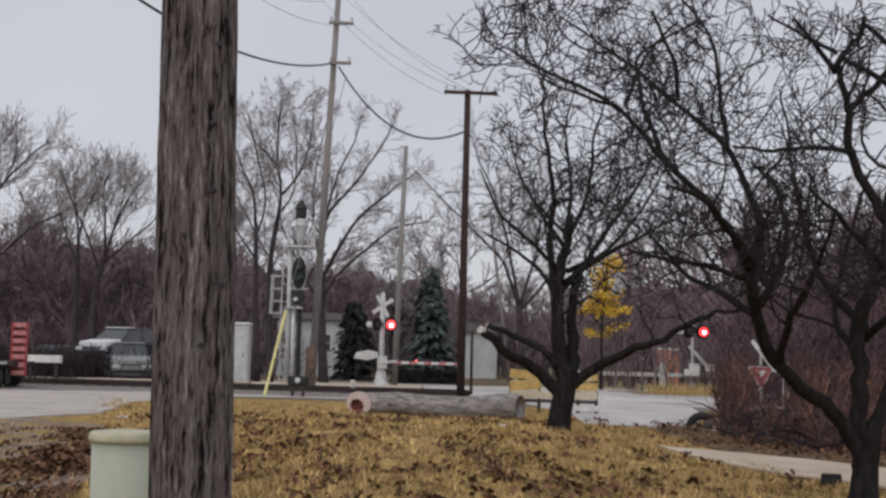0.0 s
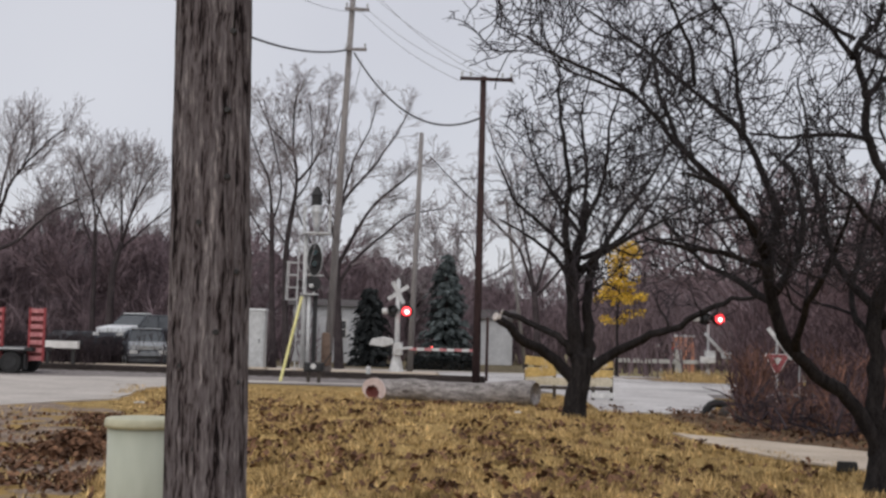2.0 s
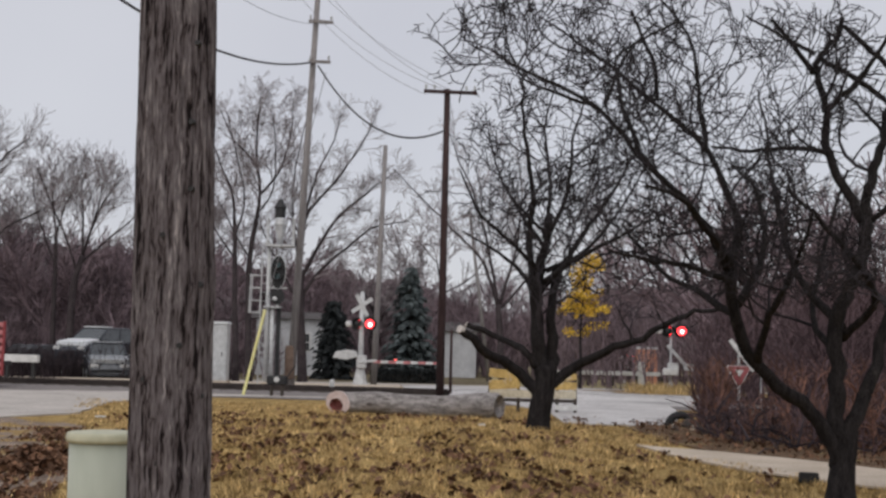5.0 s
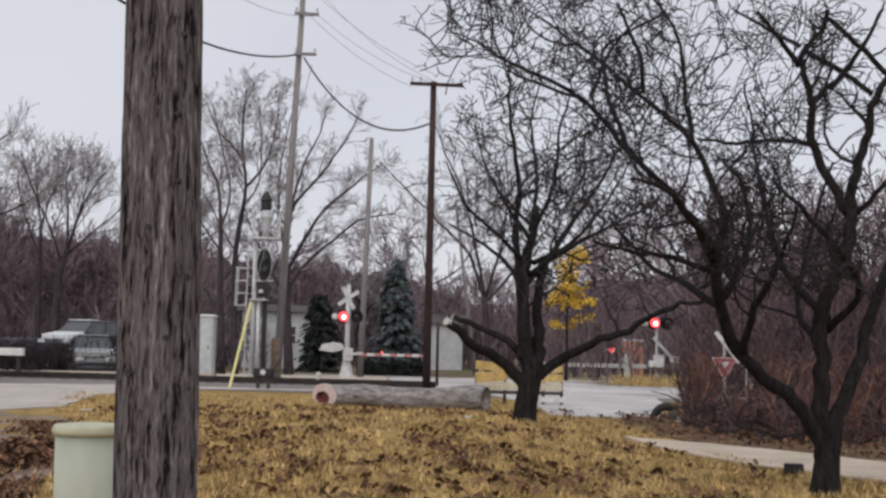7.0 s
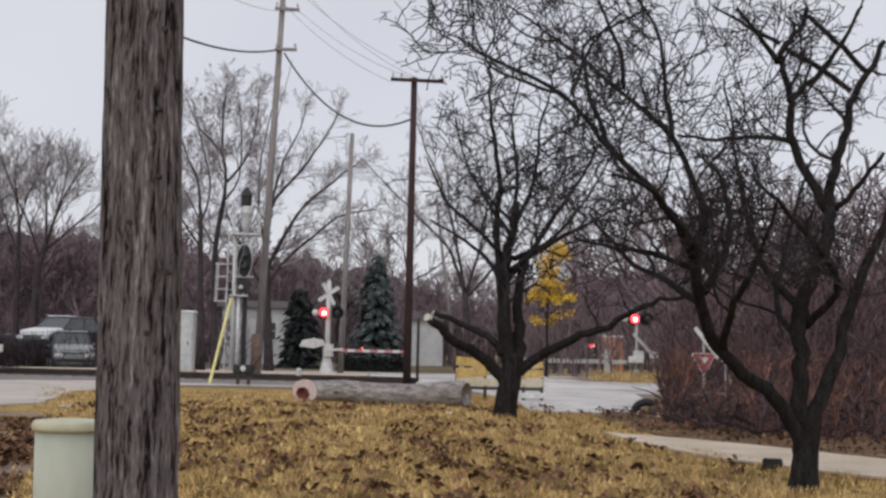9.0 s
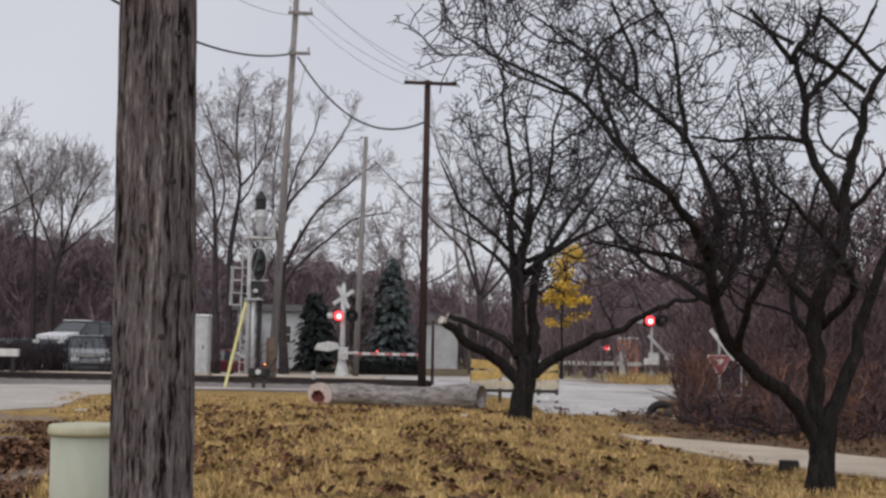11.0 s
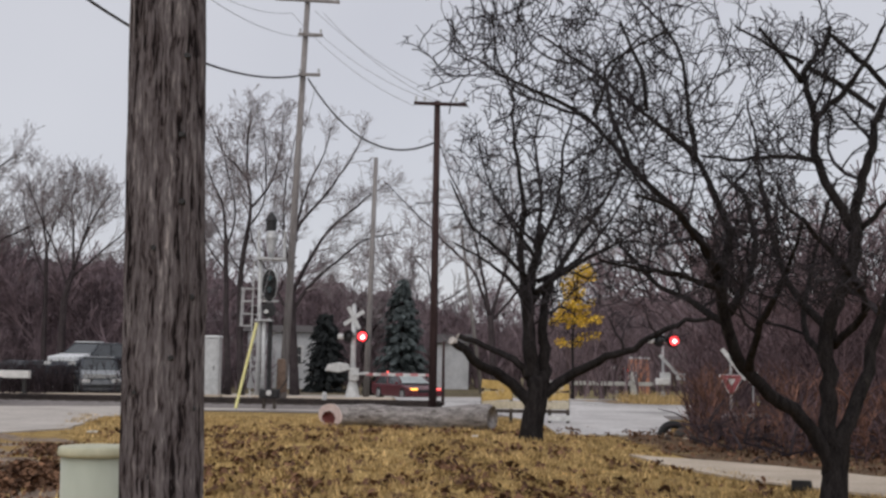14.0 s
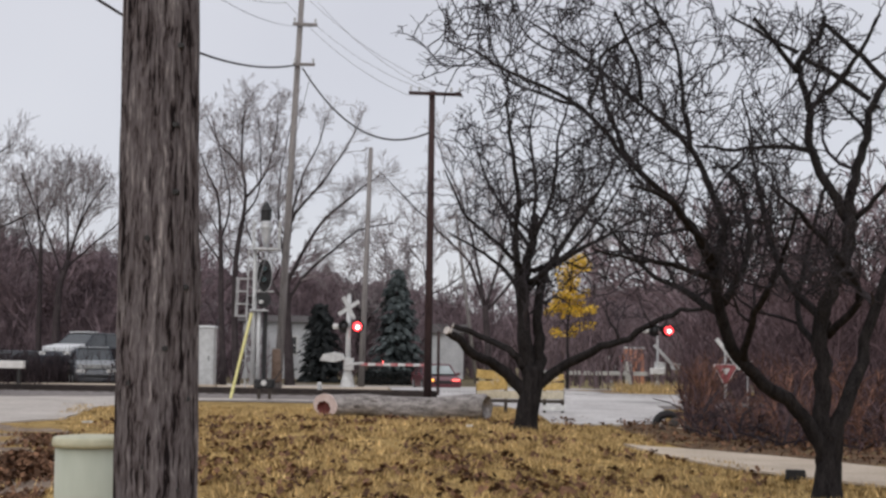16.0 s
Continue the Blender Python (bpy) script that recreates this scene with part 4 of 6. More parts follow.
def stems(s, x0, x1, y0, y1, count, low, high, r, fan=0.25, segs=3, kids=3):
    for i in range(count):
        x, y, h = rnd(x0, x1), rnd(y0, y1), rnd(low, high)
        if 20 < y < 33 and (x < 0.226 * y or (abs(x - 0.27 * y) < 0.6 and h > 0.9)):
            continue
        d = Vector((rnd(-fan, fan), rnd(-fan, fan), 1)).normalized()
        p, path = Vector((x, y, -0.03 + drop(y))), []
        for j in range(segs + 1):
            path.append(p.copy())
            d = (d + Vector((rnd(-0.16, 0.16), rnd(-0.16, 0.16), 0))).normalized()
            p = p + d * (h / segs)
        s.tube(path, [r * (1 - 0.75 * j / segs) for j in range(segs + 1)], 3, False)
        for k in range(kids):
            j = random.randint(1, max(1, segs - 1))
            q = path[j]
            e = (d + any_side(d) * 0.9).normalized() * h * rnd(0.15, 0.4)
            s.tube([q, q + e * 0.5 + Vector((0, 0, 0.04 * h)), q + e], [r * 0.55, r * 0.4, r * 0.2], 3, False)


def thickets():
    random.seed(41)
    s = Shape()
    kinds = [tree_shapes(8.0, 0.12, 200 + i, 5, 0.017, 0.75, 0.05, 0.2) for i in range(6)]
    random.seed(42)
    for i in range(190):
        x, y = rnd(-62, 62), rnd(92, 125)
        k, a = kinds[i % 6], rnd(0, math.tau)
        z = rnd(0.6, 1.15) * (1.45 if x < -13 else 1.0)
        for q in k:
            s.add([(x + (u * math.cos(a) - v * math.sin(a)) * z, y + (u * math.sin(a) + v * math.cos(a)) * z, w * z + drop(y)) for u, v, w in q.v], q.f)
    for i in range(70):
        x, y = rnd(9, 60), rnd(64, 92)
        k, a, z = kinds[i % 6], rnd(0, math.tau), rnd(0.45, 0.85)
        for q in k:
            s.add([(x + (u * math.cos(a) - v * math.sin(a)) * z, y + (u * math.sin(a) + v * math.cos(a)) * z, w * z + drop(y)) for u, v, w in q.v], q.f)
    for i in range(46):
        x, y = rnd(-44, -15), rnd(80, 92)
        k, a, z = kinds[i % 6], rnd(0, math.tau), rnd(0.9, 1.3)
        for q in k:
            s.add([(x + (u * math.cos(a) - v * math.sin(a)) * z, y + (u * math.sin(a) + v * math.cos(a)) * z, w * z + drop(y)) for u, v, w in q.v], q.f)
    for i in range(44):
        x, y = rnd(13, 34), rnd(44, 62)
        if x < y * 0.245:
            continue
        k, a, z = kinds[i % 6], rnd(0, math.tau), rnd(0.75, 1.25)
        for q in k:
            s.add([(x + (u * math.cos(a) - v * math.sin(a)) * z, y + (u * math.sin(a) + v * math.cos(a)) * z, w * z + drop(y)) for u, v, w in q.v], q.f)
    stems(s, -70, 70, 90, 112, 2200, 3, 8, 0.06, 0.3, 4, 7)
    stems(s, 8, 70, 66, 90, 900, 3.0, 6.5, 0.05, 0.3, 4, 7)
    stems(s, -70, -9, 74, 92, 900, 2.0, 5.5, 0.05, 0.35, 4, 6)
    tagged(part("far_woods", s, WOODS), "dense maroon-brown bare woods behind the road, paled as by haze", "woods", kind="stuff")
    near, shade = Shape(), Shape()
    for s_, count, r in ((near, 1.0, 0.017), (shade, 1.35, 0.020)):
        stems(s_, 6.4, 12.5, 24.5, 33, int(230 * count), 0.6, 1.8, r, 0.45, 4, 6)
        stems(s_, 6.4, 10.5, 18.6, 22, int(85 * count), 0.3, 1.1, r * 0.8, 0.7, 3, 5)
        stems(s_, 5.3, 9.5, 20.4, 26, int(190 * count), 0.3, 1.05, r * 0.8, 0.7, 3, 6)
        for i in range(12):
            x, y = rnd(5.9, 11.5), rnd(20.5, 31)
            stems(s_, x - 0.15, x + 0.15, y - 0.15, y + 0.15, 10, 0.5, 1.5, r * 1.2, 0.5, 4, 5)
    stems(near, 6.7, 7.4, 27.5, 30, 46, 0.8, 1.75, 0.026, 0.18, 4, 4)
    tagged(part("bare_shrubs", near, SHRUB), "tangle of red-brown bare shrubs beside the footpath", "shrubs", kind="stuff")
    tagged(part("dark_shrubs", shade, THICKET), "dark bare shrub stems mixed among the red-brown ones", "shrubs", kind="stuff")
    brush = Shape()
    for i in range(420):
        x, y = rnd(5.2, 10.5), rnd(19.5, 27.5)
        if x < 0.215 * y + 0.4:
            continue
        d = Vector((rnd(-1, 1), rnd(-1, 1), rnd(-0.05, 0.35))).normalized() * rnd(0.3, 1.1)
        p = Vector((x, y, rnd(0.02, 0.32)))
        r = rnd(0.008, 0.032)
        brush.tube([p, p + d * 0.5 + Vector((rnd(-0.08, 0.08), rnd(-0.08, 0.08), rnd(0, 0.1))), p + d], [r, r * 0.8, r * 0.4], 4, False)
    tagged(part("brushwood", brush, SCRUB), "dark fallen branches heaped under the shrubs", "brushwood", kind="stuff")
    dry = Shape()
    stems(dry, 8.2, 11.4, 43.5, 50.5, 700, 0.25, 0.62, 0.014, 0.35, 2, 2)
    tagged(part("dry_grass", dry, BLADE), "tall tan dry grass on the verge beside the crossing", "grass", kind="stuff")
    tall = Shape()
    stems(tall, 9.8, 20, 28, 46, 760, 1.7, 4.6, 0.027, 0.3, 4, 10)
    tagged(part("bare_thicket", tall, THICKET), "dark bare thicket behind the red-brown shrubs", "shrubs", kind="stuff")
    weeds = Shape()
    stems(weeds, -26, -9, 52, 62, 700, 0.6, 2.2, 0.02, 0.5, 3, 5)
    stems(weeds, -30, -15.0, 50.0, 56, 1000, 0.5, 1.7, 0.032, 0.5, 3, 6)
    tagged(part("dark_scrub", weeds, SCRUB), "dark low scrub behind the railway", "shrubs", kind="stuff")


thickets()

ridge = Shape()
random.seed(51)
tops = [(x, (11.2 + 3.6 / (1 + math.exp((x + 30) / 7)) - 4.2 * math.exp(-((x - 13) / 11) ** 2)) + 2.6 * noise.noise((x * 0.045, 1, 2)) + 1.6 * noise.noise((x * 0.21, 5, 2)) + 1.3 * noise.noise((x * 0.9, 7, 2)) + 1.0 * noise.noise((x * 2.7, 3, 2))) for x in (k * 0.4 for k in range(-650, 651))]
ridge.slab([(tops[0][0], -0.5)] + [(tops[-1][0], -0.5)] + tops[::-1], 170, 172)
tagged(part("backdrop", ridge, RIDGE), "distant wooded ridge under grey sky", "backdrop", kind="structure")


# ---- poles and wires ----
def near_pole():
    pole = thing("utility_pole", "thick weathered grey-brown wooden utility pole with cracks", "utility pole", (-1.092, 5.5, 0))
    s = Shape()
    n, rows = 140, 230
    verts, faces = [], []
    for i in range(rows + 1):
        z = -0.05 + 7.5 * i / rows
        r0 = 0.188 - 0.0052 * z
        for j in range(n):
            a = j * math.tau / n
            crack = noise.noise((math.cos(a) * 5.5, math.sin(a) * 5.5, z * 1.3)) + 0.9 * noise.noise((math.cos(a) * 13, math.sin(a) * 13, z * 4.0))
            r = r0 - 0.018 * max(0, crack) ** 0.7 + 0.012 * math.exp(-((z - 1.78) / 0.16) ** 2) * max(0, math.cos(a - 0.1)) ** 4 + 0.003 * noise.noise((math.cos(a) * 3, math.sin(a) * 3, z * 4))
            verts.append((math.cos(a) * r - 0.022 * z, math.sin(a) * r, z))
    faces = [(i * n + j, i * n + (j + 1) % n, (i + 1) * n + (j + 1) % n, (i + 1) * n + j) for i in range(rows) for j in range(n)]
    s.add(verts, faces + [tuple(range(rows * n, rows * n + n))])
    part("shaft", s, POLE_WOOD, pole, smooth=True)
    for x, z in ((-0.014, 1.98), (0.141, 1.77), (0.065, 1.50), (-0.016, 0.99), (0.10, 2.19), (0.15, 1.28), (0.112, 0.89), (0.115, 2.85), (0.097, 2.49), (-0.09, 1.35)):
        y = -math.sqrt(max(0.0, 0.178 ** 2 - x * x))
        k = Shape().cyl((x - 0.022 * z, y + 0.022, z), (x - 0.022 * z, y - 0.005, z), 0.016, 0.012, 9)
        part("knot", k, BLACK, pole, "dark knot")


near_pole()


def crossarm_pole(label, base, top, r0, r1, wood, arms, heads=True):
    pole = thing("utility_pole", label, "utility pole", base)
    t = Vector(top) - Vector(base)
    s = Shape().tube([Vector((0, 0, -0.05)), t * 0.5, t], [r0, (r0 + r1) / 2, r1], 14)
    part("shaft", s, wood, pole, smooth=True)
    for drop, length, tilt, shift in arms:
        c = t * (1 - drop / t.z) + Vector((shift, -r1 - 0.05, 0))
        part("crossarm", Shape().box(c, (length, 0.09, 0.11), Matrix.Rotation(radians(tilt), 3, "Y")), wood, pole, bevel=0.01)
        for k in (-0.46, -0.3, 0.3, 0.46) if length > 1.5 else (-0.42, 0.42):
            p = c + Vector((k * length, 0, 0.05 - k * length * math.sin(radians(tilt))))
            part("insulator", Shape().lathe(p, [(0.02, 0), (0.02, 0.05), (0.055, 0.07), (0.035, 0.12), (0.05, 0.14), (0.02, 0.19)], 10), GALV, pole)
    return pole


tall_pole = crossarm_pole("tall grey wooden utility pole with crossarms beside the railway signal", (-4.74, 44.26, 0), (-4.19, 44.26, 14.94), 0.155, 0.10, GREY_POLE, [(0.15, 2.4, 2, 0), (1.45, 0.9, 2, 0.2), (2.95, 0.8, 0, 0.25)])
part("base_wrap", Shape().lathe((-0.03, 0, 0.35), [(0.17, 0), (0.20, 0.05), (0.195, 1.15), (0.16, 1.22)], 14), RUST_WRAP, tall_pole, "brown weathered wrap round the foot", smooth=True)
crossarm_pole("dark brown wooden utility pole with a crossarm beside the track", (0.60, 39.7, 0), (0.61, 39.70, 10.13), 0.135, 0.10, BROWN_POLE, [(0.12, 1.75, 1, 0.1)])
crossarm_pole("leaning grey utility pole behind the crossing signal", (-2.2, 56.0, 0), (-1.95, 56.00, 11.25), 0.15, 0.10, GREY_POLE, [])
crossarm_pole("slender grey utility pole far along the road", (4.3, 78, 0), (2.83, 78.00, 10.91), 0.14, 0.09, GREY_POLE, [(0.3, 1.2, 0, 0)])
crossarm_pole("thin dark steel post beside the brown utility pole", (0.93, 39.4, 0), (0.93, 39.40, 2.20), 0.05, 0.045, BROWN_POLE, [])


def wire(label, a, b, sag, r, material):
    a, b = Vector(a), Vector(b)
    pts = [a.lerp(b, i / 20) - Vector((0, 0, 4 * sag * (i / 20) * (1 - i / 20))) for i in range(21)]
    tagged(part("overhead_wire", Shape().tube(pts, [r] * 21, 5), material), label, "wire", "overhead wires")


wire("thick black telephone cable slung between utility poles", (-4.10, 44.10, 11.85), (0.57, 39.60, 8.74), 1.15, 0.035, CABLE)
wire("thick black telephone cable slung between utility poles", (-4.40, 44.10, 11.95), (-7.68, 20.00, 9.04), 1.0, 0.035, CABLE)
wire("thin grey power line between utility poles", (-3.61, 44.10, 13.44), (1.03, 39.70, 9.99), 0.35, 0.009, THIN_WIRE)
wire("thin grey power line between utility poles", (-4.75, 44.10, 14.30), (-0.13, 39.70, 9.96), 0.40, 0.009, THIN_WIRE)
wire("thin grey power line between utility poles", (-3.58, 44.10, 14.33), (0.95, 39.70, 10.02), 0.40, 0.009, THIN_WIRE)
wire("thin grey power line between utility poles", (-3.91, 44.10, 14.41), (0.76, 39.70, 10.32), 0.30, 0.009, THIN_WIRE)
wire("thin grey power line between utility poles", (-4.75, 44.10, 14.30), (-6.74, 30.00, 11.76), 0.50, 0.009, THIN_WIRE)
wire("thin grey power line between utility poles", (-3.61, 44.10, 13.44), (-5.99, 30.00, 11.04), 0.50, 0.009, THIN_WIRE)
wire("thin grey power line between utility poles", (0.70, 39.70, 8.65), (5.87, 60.00, 9.53), 0.30, 0.014, CABLE)


# ---- telecom pedestal ----
def pedestal():
    ped = thing("utility_pedestal", "pale sage green round plastic utility pedestal with olive lid", "pedestal", (-1.66, 6.5, 0))
    part("body", Shape().lathe((0, 0, 0), [(0.20, -0.03), (0.178, 0.02), (0.172, 0.5), (0.18, 0.99)], 40), PED_GREEN, ped, smooth=True)
    part("lid", Shape().lathe((0, 0, 0.985), [(0.184, 0), (0.195, 0.003), (0.197, 0.02), (0.193, 0.044), (0.186, 0.051), (0.15, 0.054), (0.08, 0.056), (0.01, 0.057)], 40), PED_LID, ped, "faded olive lid", smooth=True)


pedestal()


# ---- log ----
def log():
    random.seed(61)
    a, b = Vector((-1.92, 28.4, 0.235)), Vector((1.69, 26.3, 0.27))
    lg = thing("felled_log", "felled pale grey log with a dark red hollow end", "log", (a.x, a.y, 0), math.degrees(math.atan2(b.y - a.y, b.x - a.x)))
    length, n, rows = (b - a).length, 32, 46
    verts = []
    for i in range(rows + 1):
        x = length * i / rows
        r0 = 0.235 + 0.075 * i / rows + 0.035 * math.exp(-x * 3.0) - (0.05 if i == rows else 0)
        for j in range(n):
            t = j * math.tau / n
            r = r0 * (1 + 0.08 * noise.noise((x * 0.9, math.cos(t) * 1.2, math.sin(t) * 1.2)) + 0.03 * noise.noise((x * 4, math.cos(t) * 4, math.sin(t) * 4)))
            y, z = math.cos(t) * r, 0.25 + math.sin(t) * r * 0.95 + 0.035 * math.sin(x * 1.9) * min(1, x)
            # slanting saw cut at the thin end
            verts.append((x - 1.85 * y * max(0, 1 - x / 1.5), y, z + 0.01 + 0.05 * x / length))
    s = Shape().add(verts, [(i * n + j, (i + 1) * n + j, (i + 1) * n + (j + 1) % n, i * n + (j + 1) % n) for i in range(rows) for j in range(n)] + [tuple(range(rows * n, rows * n + n))])
    part("bark", s, BARK_LOG, lg, smooth=True)
    end = [Vector(v) for v in verts[:n]]
    mid = sum(end, Vector()) / n
    face = Vector((-0.475, -0.88, 0))
    heart = mid + Vector((-0.05, 0.02, -0.06))
    rim = [mid + (p - mid) * 1.02 for p in end]
    inn = [heart + (p - mid) * 0.58 * (1 + 0.05 * math.sin(j * 1.7)) + face * 0.012 for j, p in enumerate(end)]
    back = [heart + (p - mid) * 0.46 - face * 0.10 for p in end]
    ring = Shape().add([p - face * 0.03 for p in rim] + [p + face * 0.012 for p in rim] + inn, [(k + j, k + n + j, k + n + (j + 1) % n, k + (j + 1) % n) for k in (0, n) for j in range(n)])
    core = Shape().add(inn + back, [(j, n + j, n + (j + 1) % n, (j + 1) % n) for j in range(n)] + [tuple(range(n, 2 * n))])
    part("sapwood_ring", ring, LOG_RIM, lg, "pale sawn sapwood")
    part("hollow", core, LOG_CORE, lg, "dark red rotten heartwood")


log()


# ---- crossing signals ----
def flasher(parent, x, z, tag):
    """One lamp: fixed housing with hood and a turning lamp whose lit lens faces the road or away."""
    part("backing_disc", Shape().cyl((x, -0.06, z), (x, -0.04, z), 0.265, n=20), BLACK, parent)
    hood = Shape()
    n = 18
    ring = [(math.cos(a), math.sin(a)) for a in (radians(-20 + 220 * i / n) for i in range(n + 1))]
    hood.add([(x + c * 0.205, -0.07, z + s_ * 0.205) for c, s_ in ring] + [(x + c * 0.215, -0.32, z + s_ * 0.215) for c, s_ in ring] + [(x + c * 0.225, -0.07, z + s_ * 0.225) for c, s_ in ring] + [(x + c * 0.23, -0.32, z + s_ * 0.23) for c, s_ in ring],
        [(i, i + 1, n + 2 + i, n + 1 + i) for i in range(n)] + [(2 * n + 3 + i, 2 * n + 2 + i, 3 * n + 3 + i, 3 * n + 4 + i) for i in range(n)])
    part("hood", hood, BLACK, parent)
    lamp = part("lamp", Shape().lathe((0, 0, 0), [(0.02, -0.15), (0.10, -0.12), (0.145, -0.05), (0.15, 0), (0.145, 0.05), (0.10, 0.12), (0.02, 0.15)], 18), BLACK, parent, "turning black lamp drum with one lit face")
    lamp.location = (x, -0.20, z)
    part("lens", Shape().cyl((0, -0.150, 0), (0, -0.158, 0), 0.19, 0.17, 20), SIGNAL_RED, lamp, "lit red lens")
    part("bulb", Shape().cyl((0.02, -0.159, -0.03), (0.02, -0.164, -0.03), 0.085, 0.06, 14), SIGNAL_CORE, lamp, "bright bulb behind the lens")
    return lamp


def crossing_signal(label, at, rz, gate, arm):
    sig = thing("crossing_signal", label, "crossing signal", at, rz, "railway crossing signals")
    part("mast", Shape().cyl((0, 0, -0.02), (0, 0, 3.85 if gate else 2.85), 0.12 if gate else 0.055, 0.095 if gate else 0.05, 14), ALU if gate else GALV, sig, smooth=True)
    part("base", Shape().lathe((0, 0, -0.02), [(0.34, 0), (0.30, 0.12), (0.20, 0.55), (0.13, 0.8)] if gate else [(0.2, 0), (0.17, 0.1), (0.1, 0.4), (0.07, 0.5)], 12), ALU if gate else GALV, sig)
    part("finial", Shape().lathe((0, 0, 3.84 if gate else 2.84), [(0.075, 0), (0.075, 0.04), (0.03, 0.09)], 10), ALU, sig)
    for k in (-1, 1) if gate else ():
        part("crossbuck_board", Shape().box((0, -0.10 - 0.02 * k, 3.33), (1.02, 0.02, 0.17), Matrix.Rotation(radians(-34 if k < 0 else -118), 3, "Y")), ALU, sig, "weathered white crossbuck board", bevel=0.004)
    part("lamp_bar", Shape().cyl((-0.42, 0, 2.55), (0.42, 0, 2.55), 0.035, n=8), BLACK, sig)
    part("junction_box", Shape().box((0, -0.02, 2.55), (0.24, 0.2, 0.22)), GALV, sig, bevel=0.015)
    part("side_lamp", Shape().lathe((-0.52, -0.10, 2.42), [(0.02, 0), (0.13, 0.02), (0.145, 0.12), (0.13, 0.22), (0.02, 0.25)], 14), WHITE, sig, "pale side lamp turned away", smooth=True)
    lamps = [flasher(sig, -0.17, 2.55, "l"), flasher(sig, 0.38, 2.55, "r")]
    # gate mechanism
    part("gate_machine", Shape().box((0.05, -0.16, 0.98), (0.42, 0.34, 0.52), chamfer=0.05), ALU, sig, "pale gate machine housing", bevel=0.02)
    if gate:
        w = Shape().slab([(-1.15, 1.12), (-1.02, 1.38), (-0.55, 1.47), (-0.15, 1.40), (-0.1, 1.18), (-0.55, 1.05)], -0.42, -0.30)
        part("counterweight", w, ALU, sig, "pale counterweight plate", bevel=0.02)
        part("gate_bracket", Shape().box((0.28, -0.36, 1.0), (0.8, 0.05, 0.10), Matrix.Rotation(radians(-6), 3, "Y")), ALU, sig, bevel=0.008)
        seg = arm / 9
        for i in range(9):
            part("gate_arm_board", Shape().box((0.55 + seg * (i + 0.5), -0.36, 0.985), (seg - 0.006, 0.035, 0.11)), WHITE if i % 2 else PINK_RED, sig, "red and white gate arm boards" if i == 0 else "", bevel=0.006)
        for t in (0.33,):
            part("arm_lamp", Shape().lathe((0.55 + arm * t, -0.36, 1.05), [(0.02, 0), (0.03, 0.01), (0.03, 0.06), (0.015, 0.08)], 10), TAIL_RED, sig, "small red lamp on the gate arm")
    else:
        part("balance_arm", Shape().box((0.13, -0.34, 1.56), (1.08, 0.06, 0.13), Matrix.Rotation(radians(47), 3, "Y")), GALV, sig, "pale slanting balance arm", bevel=0.01)
        part("gate_housing", Shape().box((-0.10, -0.36, 0.88), (0.62, 0.3, 0.26), chamfer=0.06), WHITE, sig, "pale gate housing", bevel=0.02)
        part("side_weight", Shape().box((0.66, -0.34, 1.08), (0.42, 0.12, 0.26), chamfer=0.04), GALV, sig, bevel=0.02)
        part("prop", Shape().box((-0.40, -0.1, 0.30), (0.10, 0.10, 0.64)), TIE_WOOD, sig, bevel=0.01)
    return sig, lamps


main_signal, main_lamps = crossing_signal("railway crossing signal with crossbuck, red flashers and lowered gate", (-2.58, 51.3, 0), 0, True, 2.8)
far_signal, far_lamps = crossing_signal("railway crossing signal with red flashers half hidden by shrubs", (10.2, 50.0, 0), 4, False, 3.0)
third_signal, third_lamps = crossing_signal("small distant crossing signal beside an orange panel", (14.2, 84.0, -0.8), 0, False, 3.0)


